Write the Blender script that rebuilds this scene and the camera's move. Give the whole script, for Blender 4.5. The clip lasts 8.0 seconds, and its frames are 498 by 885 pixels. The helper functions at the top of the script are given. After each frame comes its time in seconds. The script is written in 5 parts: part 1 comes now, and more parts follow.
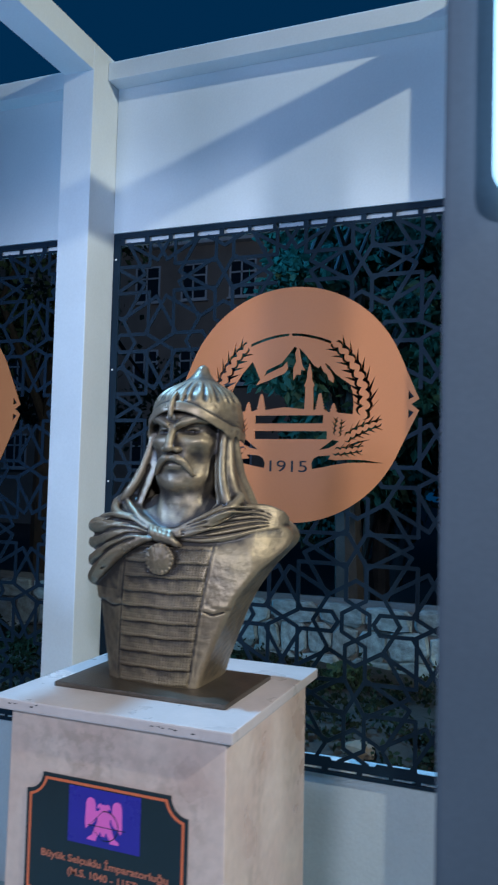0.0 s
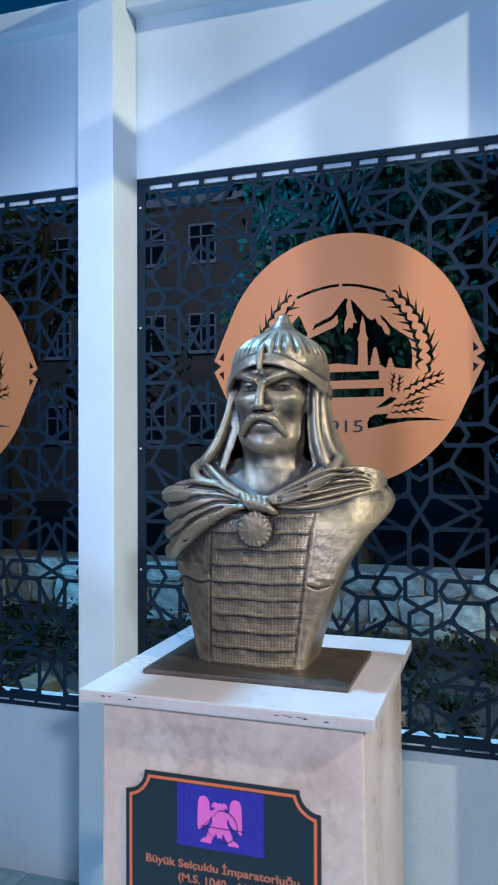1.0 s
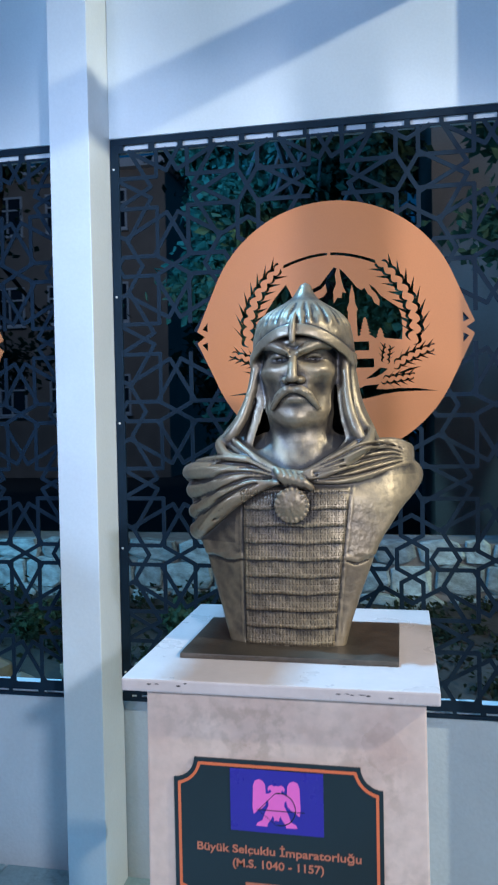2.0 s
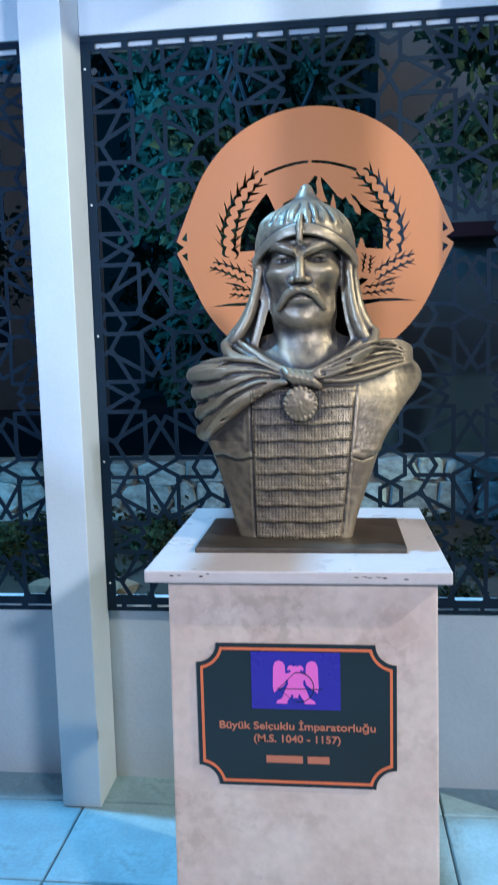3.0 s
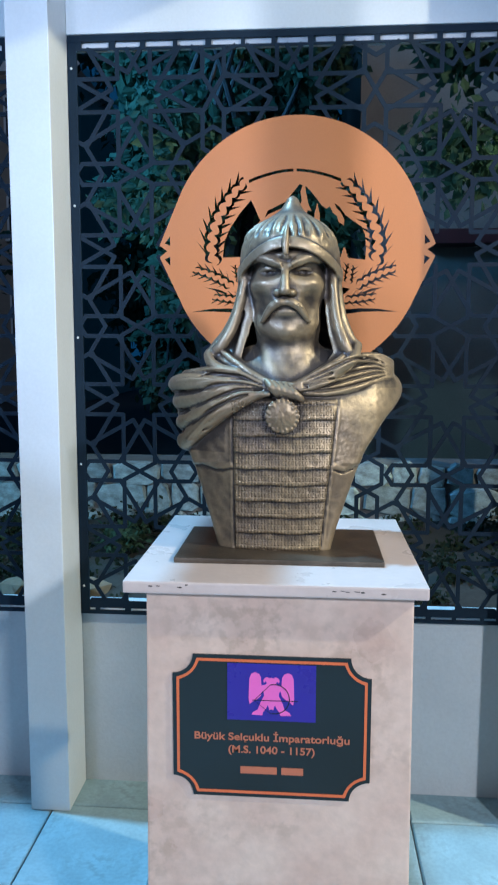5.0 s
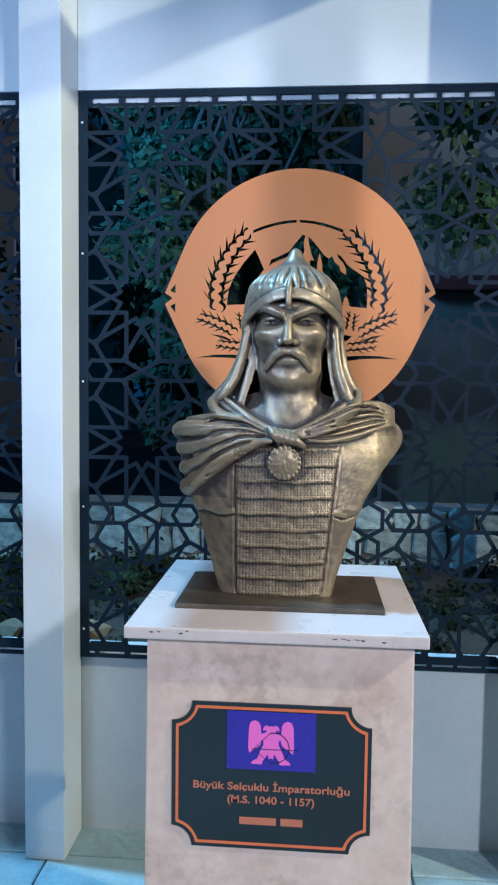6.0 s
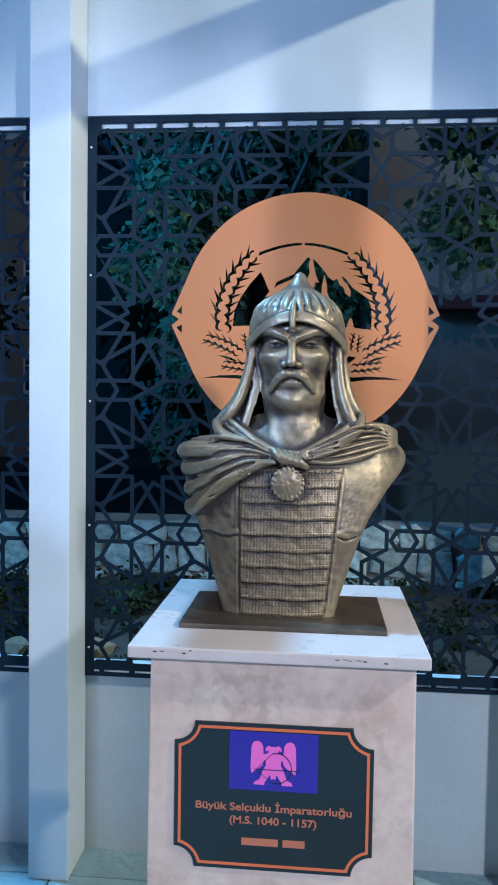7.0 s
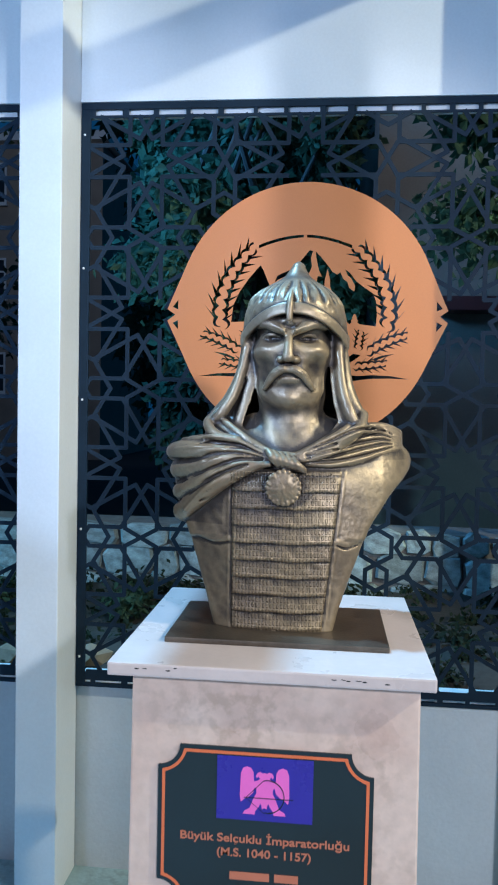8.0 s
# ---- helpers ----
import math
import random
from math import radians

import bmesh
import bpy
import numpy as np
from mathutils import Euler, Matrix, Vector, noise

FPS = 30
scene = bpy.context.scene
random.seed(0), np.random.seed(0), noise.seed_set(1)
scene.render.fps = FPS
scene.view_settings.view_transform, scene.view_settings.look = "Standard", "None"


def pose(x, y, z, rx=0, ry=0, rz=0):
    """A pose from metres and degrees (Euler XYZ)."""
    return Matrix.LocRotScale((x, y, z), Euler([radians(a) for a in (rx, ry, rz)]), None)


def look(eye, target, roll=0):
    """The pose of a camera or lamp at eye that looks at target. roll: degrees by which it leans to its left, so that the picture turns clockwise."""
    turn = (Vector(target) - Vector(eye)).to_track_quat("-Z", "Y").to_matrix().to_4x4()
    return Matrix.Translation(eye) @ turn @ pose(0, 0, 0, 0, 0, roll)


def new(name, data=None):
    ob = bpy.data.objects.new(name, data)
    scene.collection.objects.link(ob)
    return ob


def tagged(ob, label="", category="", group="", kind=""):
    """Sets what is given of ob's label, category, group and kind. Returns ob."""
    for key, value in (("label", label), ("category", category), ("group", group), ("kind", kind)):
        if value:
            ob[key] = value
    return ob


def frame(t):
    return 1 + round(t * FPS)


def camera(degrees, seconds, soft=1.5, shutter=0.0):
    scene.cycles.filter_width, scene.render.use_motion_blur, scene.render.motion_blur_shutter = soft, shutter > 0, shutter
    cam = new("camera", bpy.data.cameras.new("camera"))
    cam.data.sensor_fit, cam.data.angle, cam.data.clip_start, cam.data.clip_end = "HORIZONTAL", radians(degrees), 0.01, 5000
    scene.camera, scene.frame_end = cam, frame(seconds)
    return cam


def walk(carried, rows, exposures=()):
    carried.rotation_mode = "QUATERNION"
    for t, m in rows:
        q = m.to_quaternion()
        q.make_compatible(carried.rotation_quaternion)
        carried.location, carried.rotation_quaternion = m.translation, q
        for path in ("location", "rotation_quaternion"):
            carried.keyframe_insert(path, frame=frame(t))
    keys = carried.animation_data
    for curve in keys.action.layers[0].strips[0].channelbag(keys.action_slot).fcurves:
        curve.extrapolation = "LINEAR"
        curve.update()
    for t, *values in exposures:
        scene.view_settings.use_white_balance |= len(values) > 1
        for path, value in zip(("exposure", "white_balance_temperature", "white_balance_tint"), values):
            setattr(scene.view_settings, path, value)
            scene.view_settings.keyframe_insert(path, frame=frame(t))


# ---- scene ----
cam = camera(35.8, 8.0, soft=1.9, shutter=0.5)
PATH = [
    (0, (-0.046, 0.333, 1.595), (-0.778, 2.192, 1.695), 1.5),
    (0.5, (-0.23, 0.29, 1.595), (-0.9, 2.174, 1.647), 0.6),
    (1, (-0.406, 0.399, 1.574), (-1.027, 2.3, 1.594), -0.2),
    (1.2, (-0.458, 0.435, 1.589), (-1.054, 2.344, 1.597), -0.5),
    (2.3, (-0.742, 0.346, 1.575), (-1.06, 2.318, 1.481), -1.2),
    (2.5, (-0.774, 0.326, 1.561), (-1.061, 2.302, 1.436), -1.3),
    (3, (-0.827, 0.33, 1.523), (-1.051, 2.303, 1.284), -1.5),
    (3.5, (-0.835, 0.338, 1.506), (-1.026, 2.305, 1.201), -1.4),
    (4, (-0.838, 0.355, 1.502), (-1.012, 2.319, 1.168), -1.0),
    (4.5, (-0.84, 0.353, 1.516), (-1.006, 2.321, 1.203), -0.5),
    (4.7, (-0.842, 0.343, 1.538), (-1.002, 2.316, 1.251), -0.2),
    (6, (-0.844, 0.309, 1.567), (-1.004, 2.297, 1.425), 0.7),
    (6.5, (-0.84, 0.296, 1.579), (-1.009, 2.286, 1.468), 0.8),
    (7, (-0.836, 0.291, 1.576), (-1.015, 2.281, 1.479), 0.9),
    (7.5, (-0.831, 0.338, 1.556), (-1.022, 2.326, 1.462), 1.1),
    (8, (-0.816, 0.409, 1.567), (-1.016, 2.397, 1.476), 1.2),
]
walk(cam, [(t, look(eye, target, roll)) for t, eye, target, roll in PATH],
     [(0.0, -0.55, 4950, 10), (0.5, -0.12, 4930, 10), (1.0, -0.08, 4970, 10), (2.5, -0.05, 5120, 10), (3.0, 0.02, 5030, 10), (3.5, 0.03, 5260, 10), (4.5, 0.03, 5380, 10),
      (6.0, -0.03, 5300, 10), (6.5, -0.08, 5080, 10), (7.0, -0.10, 5020, 10), (7.5, -0.02, 5140, 10), (8.0, 0.04, 5330, 10)])

from mathutils import geometry

# ---- light ----
world = bpy.data.worlds.new("night_sky")
scene.world = world
world.use_nodes = True
wn = world.node_tree.nodes
wn["Background"].inputs[0].default_value = (0.0016, 0.0095, 0.022, 1)
wn["Background"].inputs[1].default_value = 3.5


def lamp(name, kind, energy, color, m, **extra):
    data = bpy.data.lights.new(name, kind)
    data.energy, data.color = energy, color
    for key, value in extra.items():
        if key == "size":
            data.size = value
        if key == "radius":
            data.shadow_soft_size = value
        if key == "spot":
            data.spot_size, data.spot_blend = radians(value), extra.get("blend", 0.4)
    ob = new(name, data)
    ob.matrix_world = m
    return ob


lamp("street_light_warm", "SPOT", 1050, (1.0, 0.88, 0.58), look((3.4, 0.77, 4.44), (-1.0, 2.5, 1.7)), radius=0.05, spot=80)
lamp("street_light_overhead", "SPOT", 3700, (0.34, 0.71, 1.0), look((-3.6, 2.93, 8.7), (-0.9, 2.0, 0.5)), radius=0.12, spot=40)
lamp("street_light_side", "SPOT", 680, (0.98, 0.93, 0.87), look((1.57, -2.2, 3.0), (-1.1, 2.4, 1.18)), radius=0.12, spot=36, blend=0.35)
lamp("street_light_front", "SPOT", 265, (0.84, 0.85, 1.0), look((-2.8, -3.2, 2.8), (-1.05, 2.2, 1.65)), radius=0.4, spot=40, blend=0.6)
# unseen fill lamp added beside the left front post, brightens column and fascia
lamp("post_fill", "SPOT", 47, (0.50, 0.70, 1.0), look((-1.55, 1.28, 2.15), (-1.20, 2.21, 2.35)), radius=0.05, spot=110, blend=0.12)
# blue fill lamp added to lighten the gaps between the far trees
lamp("yard_fill", "SPOT", 1100, (0.15, 0.50, 1.0), look((-3.6, 4.4, 4.6), (0.3, 8.6, 2.4)), radius=0.8, spot=80)
# unseen lamp standing in for the cool light on the stone wall
lamp("unseen_garden_light", "SPOT", 330, (0.36, 0.80, 1.0), look((-4.8, 3.45, 1.7), (-0.9, 5.35, 0.6)), radius=0.1, spot=70)
# broad fill lamp added to lift the dark tree crowns
lamp("unseen_garden_light", "SPOT", 360, (0.20, 0.60, 0.95), look((-3.9, 3.4, 0.5), (-0.4, 5.9, 3.3)), radius=1.6, spot=64)
# unseen lamp added so the far house front shows
lamp("yard_fill", "SPOT", 250, (0.9, 0.92, 1.0), look((-8.0, 13.5, 8.0), (-11.0, 22.0, 6.0)), radius=0.2, spot=110)
# unseen lamp added to brighten the leaves at the right
lamp("yard_fill", "SPOT", 1900, (0.92, 1.0, 0.45), look((2.9, 3.7, 4.2), (0.4, 4.45, 2.7)), radius=0.2, spot=38, blend=0.6)
# weak unseen lamp added to lift the right house front
lamp("yard_fill", "SPOT", 29, (1.0, 0.93, 0.86), look((0.2, 7.4, 4.9), (0.6, 9.6, 4.1)), radius=0.15, spot=110, blend=0.7)

# ---- materials ----


def material(name, base, rough=0.5, metal=0.0, var=0.15, scale=8.0, bump=0.1, bump_scale=60.0, tint=None, rand=0.0, spots=0.0):
    """Principled surface with large stains, fine grain and a little relief."""
    mat = bpy.data.materials.new(name)
    mat.use_nodes = True
    nt = mat.node_tree
    n, l = nt.nodes, nt.links
    bs = n["Principled BSDF"]
    bs.inputs["Roughness"].default_value, bs.inputs["Metallic"].default_value = rough, metal
    co = n.new("ShaderNodeTexCoord")
    big = n.new("ShaderNodeTexNoise")
    big.inputs["Scale"].default_value, big.inputs["Detail"].default_value = scale, 6
    fine = n.new("ShaderNodeTexNoise")
    fine.inputs["Scale"].default_value, fine.inputs["Detail"].default_value = bump_scale, 4
    l.new(co.outputs["Object"], big.inputs["Vector"])
    l.new(co.outputs["Object"], fine.inputs["Vector"])
    ramp = n.new("ShaderNodeValToRGB")
    ramp.color_ramp.elements[0].position, ramp.color_ramp.elements[1].position = 0.3, 0.72
    dark = tint or tuple(c * (1 - 2 * var) for c in base)
    ramp.color_ramp.elements[0].color = (*dark, 1)
    ramp.color_ramp.elements[1].color = (*base, 1)
    l.new(big.outputs["Fac"], ramp.inputs["Fac"])
    mix = n.new("ShaderNodeMix")
    mix.data_type, mix.blend_type = "RGBA", "MULTIPLY"
    mix.inputs["Factor"].default_value = 1.0
    r2 = n.new("ShaderNodeMapRange")
    r2.inputs["From Min"].default_value, r2.inputs["From Max"].default_value = 0.3, 0.7
    r2.inputs["To Min"].default_value, r2.inputs["To Max"].default_value = 1 - var, 1.0
    l.new(fine.outputs["Fac"], r2.inputs["Value"])
    l.new(ramp.outputs["Color"], mix.inputs["A"])
    l.new(r2.outputs["Result"], mix.inputs["B"])
    col = mix.outputs["Result"]
    if spots:
        pit = n.new("ShaderNodeTexNoise")
        pit.inputs["Scale"].default_value, pit.inputs["Detail"].default_value = 38, 8
        l.new(co.outputs["Object"], pit.inputs["Vector"])
        pr = n.new("ShaderNodeMapRange")
        pr.inputs["From Min"].default_value, pr.inputs["From Max"].default_value = 0.46, 0.60
        pr.inputs["To Min"].default_value, pr.inputs["To Max"].default_value = 0.0, spots
        l.new(pit.outputs["Fac"], pr.inputs["Value"])
        patch = n.new("ShaderNodeTexNoise")
        patch.inputs["Scale"].default_value, patch.inputs["Detail"].default_value = 4.5, 3
        l.new(co.outputs["Object"], patch.inputs["Vector"])
        pp = n.new("ShaderNodeMapRange")
        pp.inputs["From Min"].default_value, pp.inputs["From Max"].default_value = 0.48, 0.66
        l.new(patch.outputs["Fac"], pp.inputs["Value"])
        both = n.new("ShaderNodeMath")
        both.operation = "MULTIPLY"
        l.new(pr.outputs["Result"], both.inputs[0])
        l.new(pp.outputs["Result"], both.inputs[1])
        pm = n.new("ShaderNodeMix")
        pm.data_type = "RGBA"
        pm.inputs["B"].default_value = (*[c * q for c, q in zip(base, (0.50, 0.46, 0.42))], 1)
        l.new(both.outputs[0], pm.inputs["Factor"])
        l.new(col, pm.inputs["A"])
        col = pm.outputs["Result"]
    if rand:
        oi = n.new("ShaderNodeObjectInfo")
        mr = n.new("ShaderNodeMapRange")
        mr.inputs["To Min"].default_value, mr.inputs["To Max"].default_value = 1 - rand, 1 + rand
        l.new(oi.outputs["Random"], mr.inputs["Value"])
        m2 = n.new("ShaderNodeMix")
        m2.data_type, m2.blend_type = "RGBA", "MULTIPLY"
        m2.inputs["Factor"].default_value = 1.0
        l.new(col, m2.inputs["A"])
        l.new(mr.outputs["Result"], m2.inputs["B"])
        col = m2.outputs["Result"]
    l.new(col, bs.inputs["Base Color"])
    rr = n.new("ShaderNodeMapRange")
    rr.inputs["To Min"].default_value, rr.inputs["To Max"].default_value = max(rough - 0.12, 0.03), min(rough + 0.12, 1)
    l.new(big.outputs["Fac"], rr.inputs["Value"])
    l.new(rr.outputs["Result"], bs.inputs["Roughness"])
    bp = n.new("ShaderNodeBump")
    bp.inputs["Strength"].default_value, bp.inputs["Distance"].default_value = bump, 0.004
    l.new(fine.outputs["Fac"], bp.inputs["Height"])
    l.new(bp.outputs["Normal"], bs.inputs["Normal"])
    return mat


WHITE = material("white_painted_steel", (0.71, 0.725, 0.725), 0.42, 0, 0.05, 3, 0.06, 120)
# post paint darkened to blue-grey, standing in for shade on the front post
SHADEGREY = material("shade_grey_paint", (0.085, 0.105, 0.135), 0.5, 0, 0.08, 3, 0.06, 120)
PLASTER = material("white_plaster", (0.56, 0.58, 0.585), 0.75, 0, 0.06, 4, 0.25, 90)
TRAVERTINE = material("travertine", (0.78, 0.61, 0.50), 0.30, 0, 0.12, 6, 0.18, 45, tint=(0.62, 0.43, 0.345), spots=0.55)
MARBLE = material("cap_stone", (0.65, 0.545, 0.505), 0.3, 0, 0.05, 9, 0.15, 70)
BRONZE = material("bronze", (0.355, 0.268, 0.155), 0.43, 0.50, 0.18, 11, 0.24, 110, tint=(0.25, 0.185, 0.12))
DARKBRONZE = material("dark_bronze", (0.15, 0.12, 0.09), 0.42, 0.6, 0.2, 18, 0.2, 150)


def weave(mat, attribute):
    """Adds rows of small raised scales where the mesh carries the attribute."""
    nt = mat.node_tree
    n, l = nt.nodes, nt.links
    bs = n["Principled BSDF"]
    co = n.new("ShaderNodeTexCoord")
    sep = n.new("ShaderNodeSeparateXYZ")
    l.new(co.outputs["Object"], sep.inputs[0])
    prod = None
    for axis, size, shift, lo, hi in (("X", 0.0072, 0.0, -0.5, 0.4), ("Z", 0.0115, -1.1205, -0.8, -0.1)):
        add = n.new("ShaderNodeMath")
        add.inputs[1].default_value = shift
        l.new(sep.outputs[axis], add.inputs[0])
        mul = n.new("ShaderNodeMath")
        mul.operation = "MULTIPLY"
        mul.inputs[1].default_value = math.tau / size
        l.new(add.outputs[0], mul.inputs[0])
        sin = n.new("ShaderNodeMath")
        sin.operation = "SINE"
        l.new(mul.outputs[0], sin.inputs[0])
        mp = n.new("ShaderNodeMapRange")
        mp.inputs["From Min"].default_value, mp.inputs["From Max"].default_value = lo, hi
        l.new(sin.outputs[0], mp.inputs["Value"])
        if prod is None:
            prod = mp.outputs["Result"]
        else:
            m = n.new("ShaderNodeMath")
            m.operation = "MULTIPLY"
            l.new(prod, m.inputs[0])
            l.new(mp.outputs["Result"], m.inputs[1])
            prod = m.outputs[0]
    at = n.new("ShaderNodeAttribute")
    at.attribute_name = attribute
    m = n.new("ShaderNodeMath")
    m.operation = "MULTIPLY"
    l.new(prod, m.inputs[0])
    l.new(at.outputs["Fac"], m.inputs[1])
    bp = n.new("ShaderNodeBump")
    bp.inputs["Strength"].default_value, bp.inputs["Distance"].default_value = 1.0, 0.0055
    l.new(m.outputs[0], bp.inputs["Height"])
    old = bs.inputs["Normal"].links[0].from_socket
    l.new(old, bp.inputs["Normal"])
    l.new(bp.outputs["Normal"], bs.inputs["Normal"])


def rub_and_shade(mat, attribute, dull):
    """Keeps worn crests bright and paints shade into creases and hollows with the dull tone."""
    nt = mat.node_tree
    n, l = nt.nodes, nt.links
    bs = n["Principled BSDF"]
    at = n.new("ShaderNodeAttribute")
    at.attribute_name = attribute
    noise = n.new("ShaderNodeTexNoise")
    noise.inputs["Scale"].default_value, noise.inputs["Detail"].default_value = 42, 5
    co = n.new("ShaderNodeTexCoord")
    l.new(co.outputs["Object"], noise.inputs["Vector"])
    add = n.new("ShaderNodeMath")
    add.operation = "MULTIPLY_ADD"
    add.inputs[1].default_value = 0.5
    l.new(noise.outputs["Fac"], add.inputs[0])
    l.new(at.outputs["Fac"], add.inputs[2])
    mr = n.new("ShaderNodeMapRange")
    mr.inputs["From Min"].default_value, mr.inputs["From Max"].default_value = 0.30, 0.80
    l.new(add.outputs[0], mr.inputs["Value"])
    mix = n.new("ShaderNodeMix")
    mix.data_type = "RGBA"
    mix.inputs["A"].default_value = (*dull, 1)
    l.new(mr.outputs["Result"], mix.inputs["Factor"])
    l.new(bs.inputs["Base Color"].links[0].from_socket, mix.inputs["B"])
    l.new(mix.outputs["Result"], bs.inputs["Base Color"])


weave(BRONZE, "armour")
rub_and_shade(BRONZE, "rubbed_shaded", (0.060, 0.048, 0.040))
BLACK = material("black_painted_metal", (0.0105, 0.0225, 0.0390), 0.60, 0.0, 0.15, 10, 0.1, 120)
BLACK.node_tree.nodes["Principled BSDF"].inputs["Specular IOR Level"].default_value = 0.15
CUTSTEEL = material("cut_steel_edge", (0.10, 0.12, 0.14), 0.4, 0.7, 0.3, 30, 0.2, 200)
COPPER = material("copper_paint", (0.60, 0.210, 0.058), 0.55, 0.0, 0.04, 3, 0.05, 200)
PAVER = material("floor_paver", (0.36, 0.49, 0.52), 0.6, 0, 0.14, 7, 0.3, 80, rand=0.06, spots=0.5)
JOINT = material("joint_sand", (0.22, 0.21, 0.19), 0.95, 0, 0.2, 30, 0.5, 200)
PLAQUE = material("plaque_black", (0.02, 0.028, 0.032), 0.22, 0, 0.05, 6, 0.02, 200)
INK = material("black_ink", (0.006, 0.007, 0.008), 0.6, 0, 0.05, 20, 0.02, 200)
ORANGE = material("plaque_orange", (0.72, 0.17, 0.06), 0.35, 0, 0.04, 20, 0.02, 200)
FLAGBLUE = material("flag_blue", (0.045, 0.03, 0.33), 0.3, 0, 0.04, 20, 0.02, 200)
PINK = material("emblem_pink", (0.85, 0.16, 0.55), 0.35, 0, 0.04, 20, 0.02, 200)
LETTER = material("letter_orange", (0.52, 0.17, 0.09), 0.4, 0, 0.04, 20, 0.02, 200)
STONE = material("rubble_stone", (0.34, 0.42, 0.45), 0.85, 0, 0.25, 5, 1.0, 30, tint=(0.13, 0.15, 0.155), rand=0.3)
BROWNSTONE = material("brown_field_stone", (0.15, 0.115, 0.075), 0.9, 0, 0.25, 9, 0.8, 40, tint=(0.16, 0.13, 0.10), rand=0.25)
MORTAR = material("wall_mortar", (0.20, 0.19, 0.18), 0.95, 0, 0.2, 12, 0.6, 60)
SOIL = material("dark_soil", (0.034, 0.032, 0.028), 0.95, 0, 0.3, 4, 0.8, 40)
FACADE = material("house_render", (0.34, 0.28, 0.22), 0.85, 0, 0.12, 2, 0.2, 40)
REDPAINT = material("dark_red_paint", (0.09, 0.018, 0.018), 0.6, 0, 0.15, 5, 0.1, 80)
FRAMEW = material("window_frame_white", (0.7, 0.7, 0.68), 0.4, 0, 0.05, 6, 0.05, 90)
DARKGLASS = material("window_glass", (0.02, 0.022, 0.025), 0.08, 0, 0.05, 3, 0.01, 40)
BARK = material("bark", (0.045, 0.036, 0.028), 0.9, 0, 0.3, 10, 0.9, 60)
LEAF = material("leaf", (0.105, 0.15, 0.075), 0.9, 0, 0.2, 1.3, 0.1, 60, tint=(0.06, 0.11, 0.08))
IVY = material("ground_ivy", (0.034, 0.05, 0.028), 0.8, 0, 0.3, 2.0, 0.1, 60, tint=(0.02, 0.026, 0.018))


def translucent(mat, share):
    """Lets part of the light through the leaf."""
    n, l = mat.node_tree.nodes, mat.node_tree.links
    bs = n["Principled BSDF"]
    bs.inputs["Specular IOR Level"].default_value = 0.1
    through_leaf = n.new("ShaderNodeBsdfTranslucent")
    l.new(bs.inputs["Base Color"].links[0].from_socket, through_leaf.inputs["Color"])
    mix = n.new("ShaderNodeMixShader")
    mix.inputs["Fac"].default_value = share
    l.new(bs.outputs["BSDF"], mix.inputs[1])
    l.new(through_leaf.outputs["BSDF"], mix.inputs[2])
    l.new(mix.outputs["Shader"], n["Material Output"].inputs["Surface"])


translucent(LEAF, 0.5)
translucent(IVY, 0.4)


def glowing(name, color, strength):
    mat = bpy.data.materials.new(name)
    mat.use_nodes = True
    bs = mat.node_tree.nodes["Principled BSDF"]
    bs.inputs["Base Color"].default_value = (0.8, 0.8, 0.8, 1)
    bs.inputs["Emission Color"].default_value = (*color, 1)
    bs.inputs["Emission Strength"].default_value = strength
    return mat


GLOW = glowing("lamp_glass", (0.62, 0.90, 1.0), 2.2)

# ---- helpers for meshes ----


def add_box(bm, x0, x1, y0, y1, z0, z1, bevel=0.0):
    """A box into bm, with an optional small bevel."""
    t = bmesh.new()
    bmesh.ops.create_cube(t, size=1.0)
    for v in t.verts:
        v.co = Vector(((x0 + x1) / 2 + v.co.x * (x1 - x0), (y0 + y1) / 2 + v.co.y * (y1 - y0), (z0 + z1) / 2 + v.co.z * (z1 - z0)))
    if bevel:
        bmesh.ops.bevel(t, geom=t.edges[:], offset=bevel, segments=2, profile=0.7, affect="EDGES")
    me = bpy.data.meshes.new("scratch")
    t.to_mesh(me)
    t.free()
    bm.from_mesh(me)
    bpy.data.meshes.remove(me)
    return bm


def mesh_object(name, bm, mat, smooth=False):
    me = bpy.data.meshes.new(name)
    bm.to_mesh(me)
    bm.free()
    me.materials.append(mat)
    if smooth:
        me.polygons.foreach_set("use_smooth", [True] * len(me.polygons))
    return new(name, me)


def part(name, bm, mat, parent, label="", smooth=False):
    ob = mesh_object(name, bm, mat, smooth)
    ob.parent = parent
    ob.matrix_parent_inverse = parent.matrix_world.inverted()
    return tagged(ob, label)


def box(name, x0, x1, y0, y1, z0, z1, mat, bevel=0.003):
    return mesh_object(name, add_box(bmesh.new(), x0, x1, y0, y1, z0, z1, bevel), mat)


def box_part(name, x0, x1, y0, y1, z0, z1, mat, parent, bevel=0.002, label=""):
    return part(name, add_box(bmesh.new(), x0, x1, y0, y1, z0, z1, bevel), mat, parent, label)


def empty(name, x, y, z):
    ob = new(name)
    ob.location = (x, y, z)
    ob.empty_display_size = 0.05
    bpy.context.view_layer.update()
    return ob


